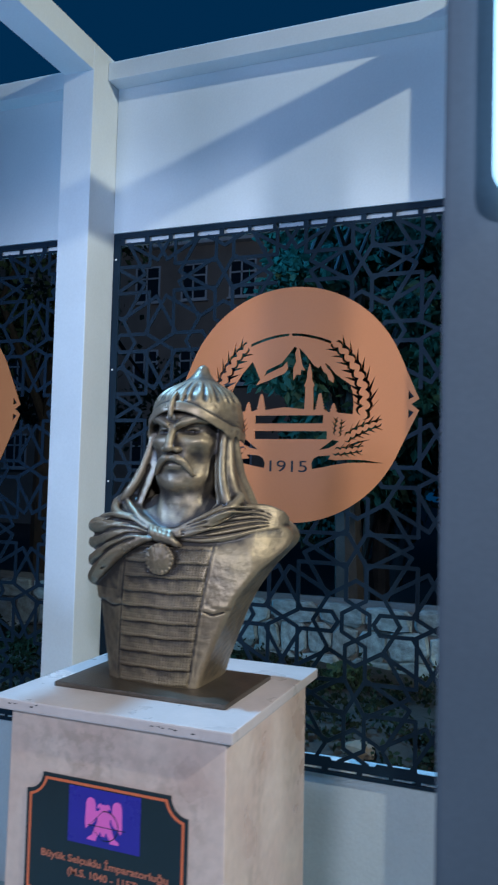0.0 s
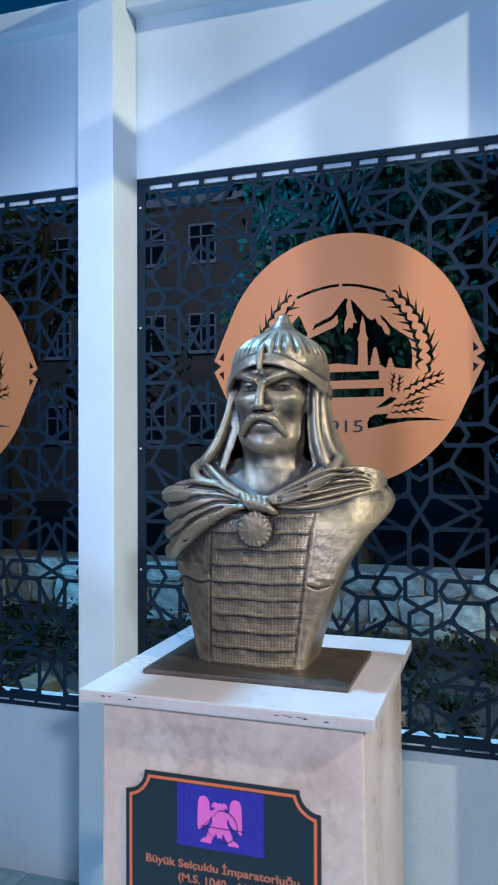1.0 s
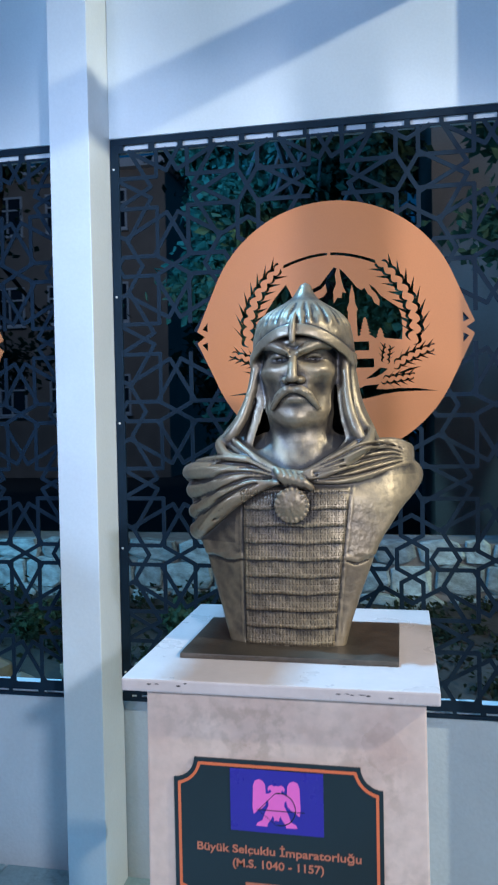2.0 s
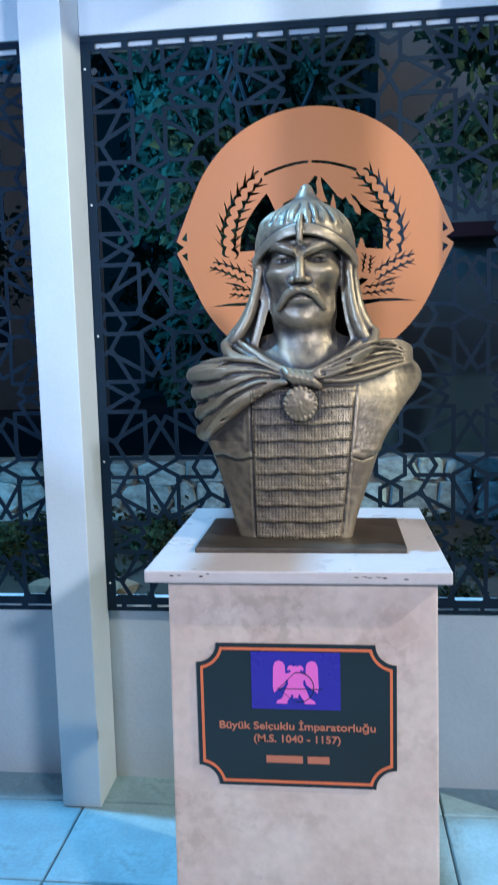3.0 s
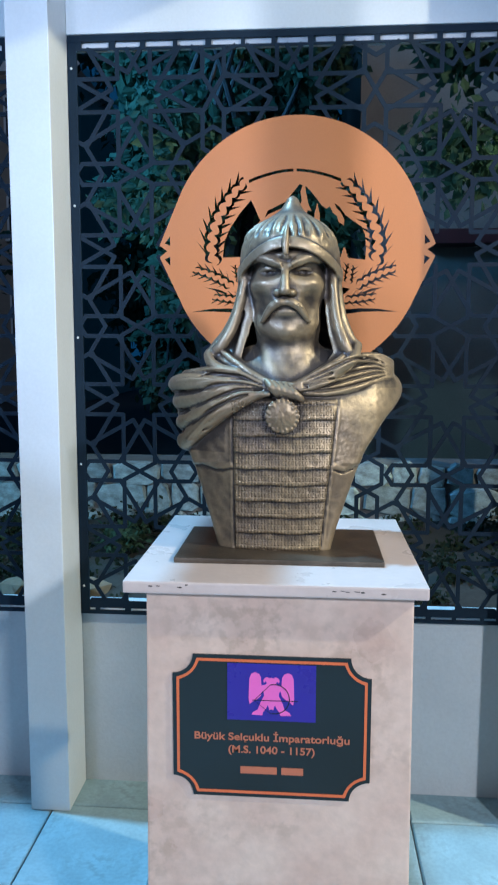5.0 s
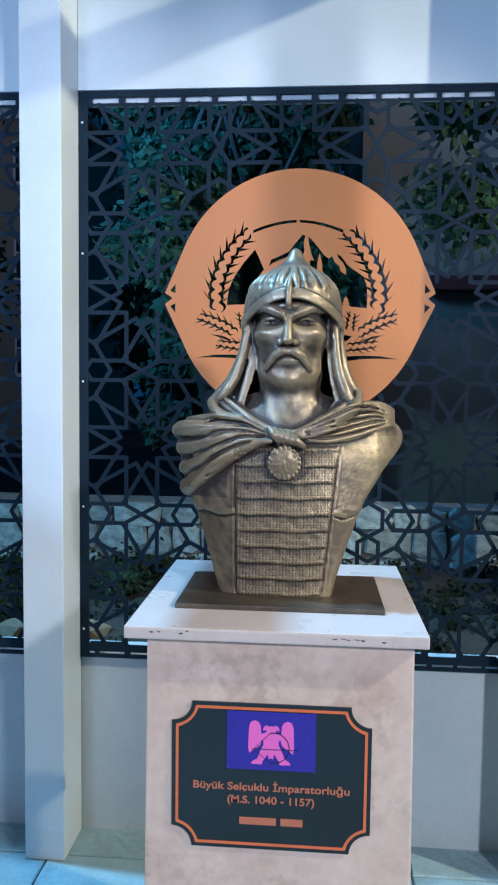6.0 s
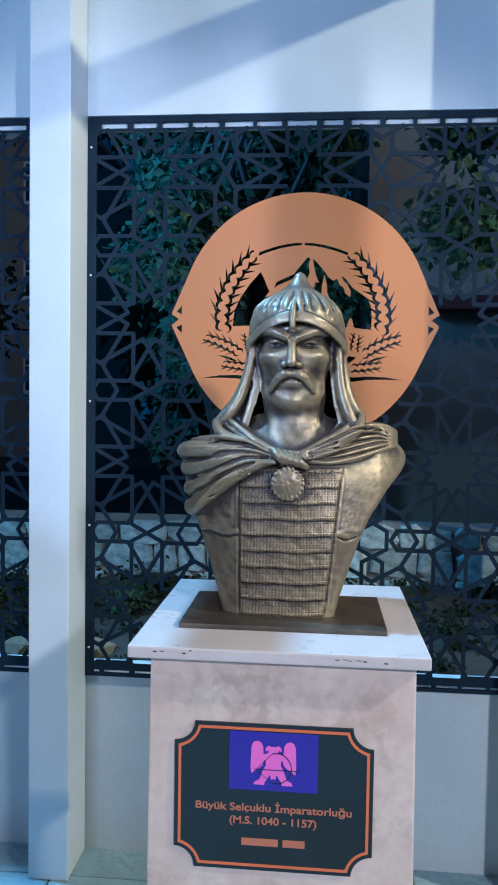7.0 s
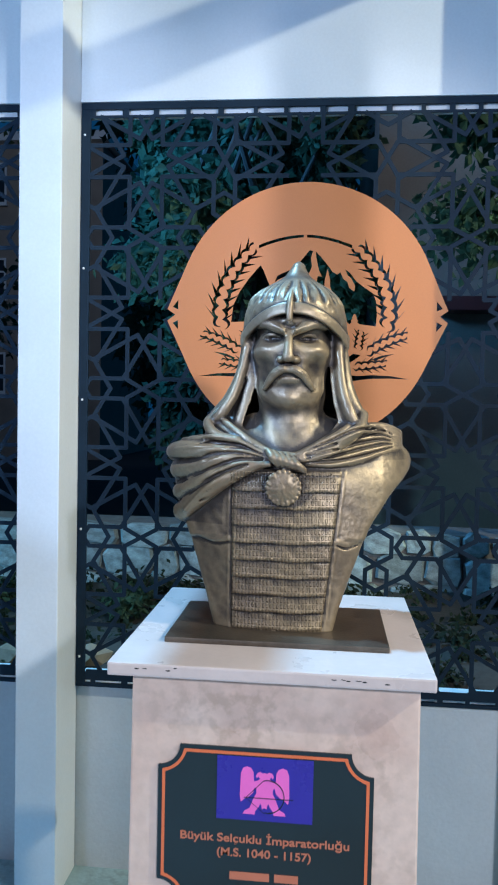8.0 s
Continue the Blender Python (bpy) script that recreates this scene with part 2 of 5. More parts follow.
def prism(bm, outline, axis_y, depth, holes=()):
    """A flat plate from an outline of (x, z) pairs, its front at axis_y and its back behind by depth; holes are cut through."""
    pts, loops = [], []
    for loop in (outline, *holes):
        if sum(p[0] * q[1] - q[0] * p[1] for p, q in zip(loop, loop[1:] + loop[:1])) < 0:
            loop = loop[::-1]
        loops.append(list(range(len(pts), len(pts) + len(loop))))
        pts += [Vector(p) for p in loop]
    co, _, tris, _, _, origin = geometry.delaunay_2d_cdt(pts, [], loops, 0, 1e-7)
    keep = [t for t, o in zip(tris, origin) if 0 in o and not any(k > 0 for k in o)]
    vs = {}
    for t in keep:
        for i in t:
            if i not in vs:
                vs[i] = bm.verts.new((co[i][0], axis_y, co[i][1]))
    faces = [bm.faces.new([vs[i] for i in t]) for t in keep]
    ext = bmesh.ops.extrude_face_region(bm, geom=faces)
    for v in [g for g in ext["geom"] if isinstance(g, bmesh.types.BMVert)]:
        v.co.y += depth
    bmesh.ops.recalc_face_normals(bm, faces=bm.faces[:])
    return bm


def sheet(bm, loops, axis_y, depth):
    """One flat plate of all the overlapping outlines together."""
    pts, faces = [], []
    for loop in loops:
        if sum(p[0] * q[1] - q[0] * p[1] for p, q in zip(loop, loop[1:] + loop[:1])) < 0:
            loop = loop[::-1]
        faces.append(list(range(len(pts), len(pts) + len(loop))))
        pts += [Vector(p) for p in loop]
    co, _, tris, _, _, origin = geometry.delaunay_2d_cdt(pts, [], faces, 0, 1e-6)
    vs = {}
    made = []
    for t, o in zip(tris, origin):
        if o:
            for i in t:
                if i not in vs:
                    vs[i] = bm.verts.new((co[i][0], axis_y, co[i][1]))
            made.append(bm.faces.new([vs[i] for i in t]))
    ext = bmesh.ops.extrude_face_region(bm, geom=made)
    for v in [g for g in ext["geom"] if isinstance(g, bmesh.types.BMVert)]:
        v.co.y += depth
    bmesh.ops.recalc_face_normals(bm, faces=bm.faces[:])
    return bm


# ---- plan ----
PITCH, COL = 1.584, 0.133          # bay and column width
COL_X = -1.763                     # left side of the column that stays in view
BAYS = (-1, 0, 1)
Y_COL, Y_WALL = 2.695, 2.893       # fronts of column and parapet
Y_SCREEN, Y_FASCIA = 2.872, 2.866
SCREEN_Z0, SCREEN_Z1 = 0.628, 2.534
FRONT_Y = 1.19

# ---- structure ----
X0, X1 = COL_X - 3 * PITCH, COL_X + 3 * PITCH + COL
ground = box("ground", -60, 60, -60, 80, -0.30, -0.04, SOIL, 0)
tagged(ground, "dark bare ground round the memorial", "ground", kind="structure")
floor = box("floor", X0, X1, -3.0, Y_WALL + 0.2, -0.2, -0.012, JOINT, 0)
tagged(floor, "pale square concrete pavers with dark joints", "floor", kind="structure")
parapet = box("wall_parapet", X0, X1, Y_WALL, Y_WALL + 0.16, -0.01, SCREEN_Z0 - 0.004, PLASTER, 0.004)
tagged(parapet, "low white plastered wall under the metal screens", "wall", kind="structure")


def column(x, y):
    ob = box("column", x, x + COL, y, y + 0.19, 0, 3.19, WHITE, 0.004)
    return tagged(ob, "white painted steel box column of the pergola", "column", "pergola columns", "structure")


for i in BAYS:
    column(COL_X + i * PITCH, Y_COL + 0.0)
    if i < 1:
        column(COL_X + i * PITCH + 0.019, FRONT_Y)
    raf = box("rafter", COL_X + i * PITCH + 0.002, COL_X + i * PITCH + COL - 0.002, FRONT_Y + 0.002, Y_COL + 0.188, 3.10, 3.205, WHITE, 0.004)
    tagged(raf, "white painted steel roof rafter", "beam", "pergola rafters", "structure")
    if i == 1:
        continue
    fx0, fx1 = COL_X + i * PITCH + COL + 0.001, COL_X + (i + 1) * PITCH - 0.001
    fas = box("fascia", fx0, fx1, Y_FASCIA, Y_FASCIA + 0.06, SCREEN_Z1 + 0.002, 3.17, WHITE, 0.003)
    tagged(fas, "white sheet-metal fascia panel above the screen", "panel", "fascia panels", "structure")
    bea = box("beam", fx0, fx1, 2.79, Y_FASCIA - 0.001, 3.105, 3.175, WHITE, 0.004)
    tagged(bea, "white steel edge beam between the columns", "beam", "pergola beams", "structure")

# ---- pedestal ----
ped = empty("pedestal", -0.906, 2.027, 0)
tagged(ped, "pink-beige travertine pedestal with a pale projecting cap slab", "pedestal")
bm = add_box(bmesh.new(), -1.156, -0.640, 1.763, 2.290, 0, 1.084, 0.004)
for v in bm.verts:
    k = 1 + 0.035 * (1.084 - v.co.z)
    v.co.x, v.co.y = -0.898 + (v.co.x + 0.898) * k, 1.763 + (v.co.y - 1.763) * 1.0
part("shaft", bm, TRAVERTINE, ped)
box_part("cap", -1.196, -0.616, 1.735, 2.318, 1.084, 1.108, MARBLE, ped, 0.004, "pale stone cap slab with chipped edge")
rnd = random.Random(3)
for cx, n in ((-1.140, 2), (-1.085, 2), (-0.790, 3), (-0.752, 2), (-0.700, 1)):
    for k in range(n):
        x, z = cx + 0.011 * k + rnd.uniform(-0.003, 0.003), 1.098 + rnd.uniform(-0.004, 0.005)
        w, h = rnd.uniform(0.003, 0.008), rnd.uniform(0.0009, 0.0019)
        loop = [(x + w * math.cos(a) * rnd.uniform(0.6, 1.1), z + h * math.sin(a) * rnd.uniform(0.5, 1.2) - 0.04 * w * math.cos(a)) for a in np.linspace(0, math.tau, 9, endpoint=False)]
        part("chip", prism(bmesh.new(), loop, 1.7346, 0.001), SOIL, ped, "small dark chip in the slab edge")
plate = box("base_plate", -1.12, -0.687, 1.865, 2.15, 1.108, 1.119, DARKBRONZE, 0.003)
tagged(plate, "flat bronze base plate lying on the pedestal cap", "plate")
# ---- bronze bust, shaped as one solid ----
STEP = 0.0022
BU = np.arange(-0.302, 0.302, STEP, dtype=np.float32)
BV = np.arange(-0.175, 0.150, STEP, dtype=np.float32)
BW = np.arange(1.112, 1.905, STEP, dtype=np.float32)
FIELD = np.full((len(BU), len(BV), len(BW)), 0.2, np.float32)


def region(lo, hi, pad):
    """The slices of the grid and their coordinates round a box."""
    s = []
    for axis, a, b in zip((BU, BV, BW), lo, hi):
        i0, i1 = np.searchsorted(axis, [a - pad, b + pad])
        s.append(slice(max(i0, 0), max(i1, 1)))
    return tuple(s), BU[s[0]][:, None, None], BV[s[1]][None, :, None], BW[s[2]][None, None, :]


def blend(a, b, k):
    h = np.clip(0.5 + 0.5 * (b - a) / k, 0, 1)
    return b + (a - b) * h - k * h * (1 - h)


def join(s, d, k):
    FIELD[s] = blend(FIELD[s], d, k)


def carve(s, d, k):
    FIELD[s] = -blend(-FIELD[s], d, k)


def blob(c, r, k=0.01, cut=False):
    """An ellipsoid, added or cut away."""
    pad = k + 0.012
    s, u, v, w = region([a - b for a, b in zip(c, r)], [a + b for a, b in zip(c, r)], pad)
    q = np.sqrt(((u - c[0]) / r[0]) ** 2 + ((v - c[1]) / r[1]) ** 2 + ((w - c[2]) / r[2]) ** 2)
    (carve if cut else join)(s, (q - 1) * min(r), k)


def rope(points, radii, k=0.008, cut=False, flat=1.0):
    """A round string through points, its radius going from piece to piece."""
    pts = np.array(points, float)
    # smooth the string with a Catmull-Rom curve
    ext = np.vstack([2 * pts[0] - pts[1], pts, 2 * pts[-1] - pts[-2]])
    fine, rad = [], []
    for i in range(1, len(ext) - 2):
        for t in np.linspace(0, 1, 5, endpoint=(i == len(ext) - 3)):
            p0, p1, p2, p3 = ext[i - 1:i + 3]
            fine.append(0.5 * (2 * p1 + (p2 - p0) * t + (2 * p0 - 5 * p1 + 4 * p2 - p3) * t * t + (3 * p1 - p0 - 3 * p2 + p3) * t ** 3))
            rad.append(radii[i - 1] * (1 - t) + radii[min(i, len(radii) - 1)] * t)
    fine = np.array(fine)
    top = max(radii)
    s, u, v, w = region(fine.min(0) - top, fine.max(0) + top, k + 0.012)
    best = None
    for a, b, ra, rb in zip(fine[:-1], fine[1:], rad[:-1], rad[1:]):
        ab = b - a
        h = np.clip(((u - a[0]) * ab[0] + (v - a[1]) * ab[1] + (w - a[2]) * ab[2]) / max(ab @ ab, 1e-9), 0, 1)
        d = np.sqrt((u - a[0] - h * ab[0]) ** 2 + ((v - a[1] - h * ab[1]) / flat) ** 2 + (w - a[2] - h * ab[2]) ** 2) - (ra + (rb - ra) * h)
        best = d if best is None else np.minimum(best, d)
    (carve if cut else join)(s, best.astype(np.float32), k)


def ramp(x, *knots, soft=0.012):
    """A softened line through the knots."""
    xs, ys = zip(*knots)
    out = sum(np.interp(x + soft * d, xs, ys) * g for d, g in ((-1.6, 0.08), (-1.0, 0.17), (-0.5, 0.16), (0, 0.18), (0.5, 0.16), (1.0, 0.17), (1.6, 0.08)))
    return out.astype(np.float32)


def rise(x, e=0.03):
    """Zero below 0 and x above, turning softly."""
    return 0.5 * (x + np.sqrt(x * x + e * e)) - 0.0


def soft_max(ds, k):
    out = ds[0]
    for d in ds[1:]:
        out = -blend(-out, -d, k)
    return out


def breast(pu, pw):
    """How far forward the breast lies."""
    a = abs(pu)
    return float(ramp(pw, (1.11, -0.148), (1.30, -0.140), (1.42, -0.122), (1.50, -0.085), (1.60, -0.03))) + 0.50 * rise(a - 0.105) + 0.8 * rise(a - 0.220) + 0.10 * rise(a - 0.02)


def torso():
    s, u, v, w = region((-0.3, -0.17, 1.11), (0.3, 0.15, 1.62), 0)
    front = ramp(w, (1.11, -0.148), (1.30, -0.140), (1.42, -0.122), (1.50, -0.085), (1.60, -0.03))
    au = np.abs(u - 0.0)
    bend = 0.50 * rise(au - 0.105) + 0.8 * rise(au - 0.220) + 0.10 * rise(au - 0.02)
    chest = np.clip((w - 1.286 - 0.012 * np.sin(14 * au)) / 0.007, 0, 1) * np.clip((au - 0.112) / 0.09, 0, 1)
    d_front = (front + bend + 0.004 - 0.014 * chest) - v
    # armour rows, each lapping over the one below
    ac = np.abs(u + 0.008 - 0.042 * (w - 1.13))
    side = 0.0925 + 0.068 * (w - 1.13)
    inside = np.clip((side - ac) / 0.004, 0, 1) * np.clip((1.445 - w) / 0.01, 0, 1)
    row = np.mod((w + 0.0012 * np.sin(u * 60) - 1.1205) / 0.0345, 1.0)
    d_front = d_front - inside * (0.0014 + 0.0034 * (1 - row) * np.clip(row / 0.08, 0, 1))
    seam = np.exp(-((ac - side - 0.006) / 0.0028) ** 2) * np.clip((1.45 - w) / 0.01, 0, 1)
    d_front = d_front - 0.0009 * seam
    back = ramp(w, (1.11, 0.055), (1.28, 0.075), (1.45, 0.135), (1.62, 0.14))
    right = ramp(w, (1.11, 0.104), (1.16, 0.116), (1.28, 0.158), (1.33, 0.180), (1.39, 0.220), (1.44, 0.268), (1.460, 0.276), (1.48, 0.266), (1.51, 0.240), (1.55, 0.205), (1.62, 0.18), soft=0.006)
    left = ramp(w, (1.11, 0.138), (1.20, 0.166), (1.28, 0.195), (1.31, 0.203), (1.345, 0.224), (1.38, 0.238), (1.43, 0.250), (1.47, 0.256), (1.51, 0.240), (1.62, 0.20))
    cut_r = (u - right + 0.10 * np.maximum(v - 0.0, 0)) * 0.8
    cut_l = (-u - left + 0.35 * np.maximum(v - 0.0, 0)) * 0.9
    top = (w - (1.556 - np.where(u < 0, 0.50, 0.36) * np.maximum(au - 0.075, 0) - 0.75 * np.maximum(-v - 0.02, 0))) * 0.8
    join(s, soft_max([d_front * 0.85, (v - back) + 0 * u, cut_r + 0 * w, cut_l + 0 * w, top], 0.010), 0.004)


def head():
    blob((0.008, 0.045, 1.710), (0.086, 0.112, 0.112), 0.01)
    blob((0.005, 0.000, 1.675), (0.079, 0.083, 0.106), 0.02)
    blob((0.003, -0.056, 1.634), (0.038, 0.034, 0.032), 0.022)                       # muzzle
    blob((0.003, -0.060, 1.588), (0.033, 0.028, 0.024), 0.018)                       # chin
    blob((0.005, -0.030, 1.744), (0.074, 0.060, 0.022), 0.014)                       # forehead
    rope([(0.008, -0.010, 1.45), (0.010, -0.006, 1.55), (0.010, 0.012, 1.63)], [0.068, 0.064, 0.062], 0.016)
    c = 0.004
    for sgn in (-1, 1):
        rope([(c + sgn * 0.054, 0.0, 1.60), (c + sgn * 0.038, -0.046, 1.53), (c + sgn * 0.016, -0.066, 1.480)], [0.012, 0.011, 0.010], 0.016)
        blob((c + sgn * 0.040, -0.020, 1.604), (0.026, 0.046, 0.030), 0.026)          # jaw
        blob((c + sgn * 0.050, -0.042, 1.683), (0.025, 0.030, 0.017), 0.020)          # cheekbone
        blob((c + sgn * 0.064, -0.078, 1.640), (0.018, 0.022, 0.026), 0.022, True)    # hollow cheek
        blob((c + sgn * 0.039, -0.093, 1.7125), (0.030, 0.042, 0.0140), 0.008, True)  # socket
        blob((c + sgn * 0.039, -0.0415, 1.7115), (0.0165, 0.0150, 0.0120), 0.003)     # eye
        blob((c + sgn * 0.039, -0.0590, 1.7110), (0.0056, 0.0060, 0.0050), 0.0015, True)
        # heavy upper lid, thin lower lid
        rope([(c + sgn * 0.019, -0.056, 1.7115), (c + sgn * 0.030, -0.060, 1.7175), (c + sgn * 0.047, -0.057, 1.7180), (c + sgn * 0.061, -0.042, 1.7120)], [0.0016, 0.0028, 0.0028, 0.0018], 0.003)
        rope([(c + sgn * 0.019, -0.056, 1.7105), (c + sgn * 0.032, -0.0575, 1.7050), (c + sgn * 0.048, -0.053, 1.7045), (c + sgn * 0.061, -0.041, 1.7100)], [0.0012, 0.0020, 0.0020, 0.0012], 0.003)
        rope([(c + sgn * 0.020, -0.067, 1.6970), (c + sgn * 0.036, -0.068, 1.6905), (c + sgn * 0.054, -0.058, 1.6960)], [0.001, 0.0018, 0.001], 0.006, True)
        # brow bar with tufts, drawn down towards the nose
        rope([(c + sgn * 0.008, -0.084, 1.7225), (c + sgn * 0.028, -0.085, 1.7315), (c + sgn * 0.052, -0.073, 1.7400), (c + sgn * 0.074, -0.046, 1.7370)], [0.0078, 0.0098, 0.0088, 0.0055], 0.006)
        for j in range(10):
            g = 0.010 + j * 0.0064
            v0 = -0.0955 + 0.0004 * j + 0.00050 * j * j
            w0 = 1.7185 + 0.0032 * j - 0.00015 * j * j
            rope([(c + sgn * g, v0 + 0.001, w0), (c + sgn * (g + 0.003), v0 - 0.0015, w0 + 0.007), (c + sgn * (g + 0.012), v0 + 0.003, w0 + 0.0150 - 0.0004 * j)], [0.0020, 0.0034, 0.0014], 0.0012)
        # furrow beside the nose's root, and the fold from the nostril
        rope([(c + sgn * 0.0055 - 0.002, -0.0935, 1.7235), (c + sgn * 0.0065 - 0.002, -0.092, 1.7340), (c + sgn * 0.0045 - 0.002, -0.089, 1.7440)], [0.0014, 0.0022, 0.0012], 0.003, True)
        rope([(c + sgn * 0.024, -0.091, 1.6700), (c + sgn * 0.038, -0.082, 1.6560), (c + sgn * 0.050, -0.068, 1.6360)], [0.0018, 0.0026, 0.0014], 0.006, True)
        blob((c - 0.002 + sgn * 0.0150, -0.0920, 1.6660), (0.0092, 0.0130, 0.0078), 0.005)       # nostril wing
        blob((c - 0.002 + sgn * 0.0095, -0.1000, 1.6580), (0.0048, 0.0070, 0.0030), 0.002, True)
        # moustache: a drooping horn with combed strands and an upturned tip
        horn = [(0.002, -0.0945, 1.6455), (0.015, -0.0970, 1.6450), (0.031, -0.0900, 1.6345), (0.042, -0.0810, 1.6190), (0.0505, -0.0730, 1.6065), (0.0570, -0.0690, 1.6085)]
        rope([(c - 0.001 + sgn * a, v, w) for a, v, w in horn], [0.0065, 0.0090, 0.0086, 0.0068, 0.0042, 0.0012], 0.0025)
        for j in range(4):
            f, h = (-0.0056, -0.0016, 0.0026, 0.0062)[j], (-0.0064, -0.0084, -0.0080, -0.0056)[j]
            rope([(c - 0.001 + sgn * (a + 0.5 * f), v + h, w + f) for a, v, w in horn[:5]], [0.0010, 0.0016, 0.0016, 0.0013, 0.0006], 0.0012, True)
    # nose
    rope([(0.002, -0.072, 1.7280), (0.002, -0.088, 1.7140), (0.002, -0.102, 1.6900), (0.002, -0.1075, 1.6720)], [0.0075, 0.0080, 0.0095, 0.0105], 0.007)
    blob((0.002, -0.1090, 1.6690), (0.0105, 0.0090, 0.0085), 0.005)
    # closed mouth, full lower lip, dip over the chin
    rope([(-0.024, -0.078, 1.6255), (-0.010, -0.089, 1.6325), (0.003, -0.092, 1.6340), (0.016, -0.089, 1.6325), (0.030, -0.078, 1.6250)], [0.0010, 0.0022, 0.0024, 0.0022, 0.0010], 0.002, True)
    rope([(-0.020, -0.078, 1.6225), (-0.007, -0.0845, 1.6250), (0.003, -0.0858, 1.6255), (0.013, -0.0845, 1.6250), (0.026, -0.078, 1.6225)], [0.0018, 0.0042, 0.0047, 0.0042, 0.0018], 0.005)
    rope([(-0.018, -0.089, 1.6120), (0.003, -0.093, 1.6110), (0.024, -0.089, 1.6120)], [0.002, 0.0050, 0.002], 0.008, True)


def helmet():
    s, u, v, w = region((-0.14, -0.13, 1.66), (0.15, 0.15, 1.90), 0)
    cu = 0.009 + 0.05 * np.maximum(w - 1.80, 0)
    cv = 0.040 + 0.15 * np.maximum(w - 1.80, 0)
    r = np.sqrt((u - cu) ** 2 + ((v - cv) / 1.20) ** 2)
    ang = np.arctan2((v - cv) / 1.20, u - cu)
    size = ramp(w, (1.66, 0.108), (1.71, 0.1125), (1.745, 0.1135), (1.765, 0.1115), (1.785, 0.1065), (1.805, 0.0955), (1.822, 0.0785), (1.838, 0.0545), (1.850, 0.0360), (1.860, 0.0260), (1.872, 0.0185), (1.882, 0.0145), (1.888, 0.0100), (1.892, 0.0), (1.905, -0.02), soft=0.003)
    fold = np.sin(ang * 23 + 1.6 * np.sin(ang * 5) + 22 * (w - 1.78) * np.sin(ang * 3 + 1)) + 0.5 * np.sin(ang * 41 + 9 * w * 3)
    span = np.clip((w - 1.782) / 0.012, 0, 1) * np.clip((1.842 - w) / 0.02, 0, 1)
    low = 1.760 - 0.055 * np.clip(np.abs(u - 0.009) / 0.112, 0, 1) ** 2 - 0.25 * np.maximum(v - 0.02, 0)
    shell = (r - size - 0.0030 * fold * span) * 0.72
    cap = soft_max([shell, (low - w) * 0.9 + 0 * r], 0.004)
    join(s, cap, 0.003)
    band = soft_max([(r - size - 0.0065) * 0.8, (low - 0.001 - w), (w - low - 0.0235)], 0.003)
    join(s, band, 0.0015)
    # the nose guard: a short bar up the front
    rope([(0.003, -0.104, 1.748), (0.003, -0.103, 1.770), (0.004, -0.094, 1.790), (0.006, -0.080, 1.806)], [0.0065, 0.0070, 0.0058, 0.0030], 0.002)
    for a in np.linspace(-2.9, -0.25, 12):
        rr = 0.104 + 0.003 * math.sin(a * 7)
        p = [(0.009 + rr * math.cos(a), 0.040 + 1.2 * rr * math.sin(a), 1.786 - 0.03 * math.cos(a) ** 2),
             (0.009 + 0.090 * math.cos(a + 0.04), 0.040 + 1.2 * 0.090 * math.sin(a + 0.04), 1.806 - 0.02 * math.cos(a) ** 2),
             (0.010 + 0.066 * math.cos(a + 0.10), 0.041 + 1.2 * 0.066 * math.sin(a + 0.10), 1.824)]
        rope(p, [0.0042, 0.0034, 0.0018], 0.004)


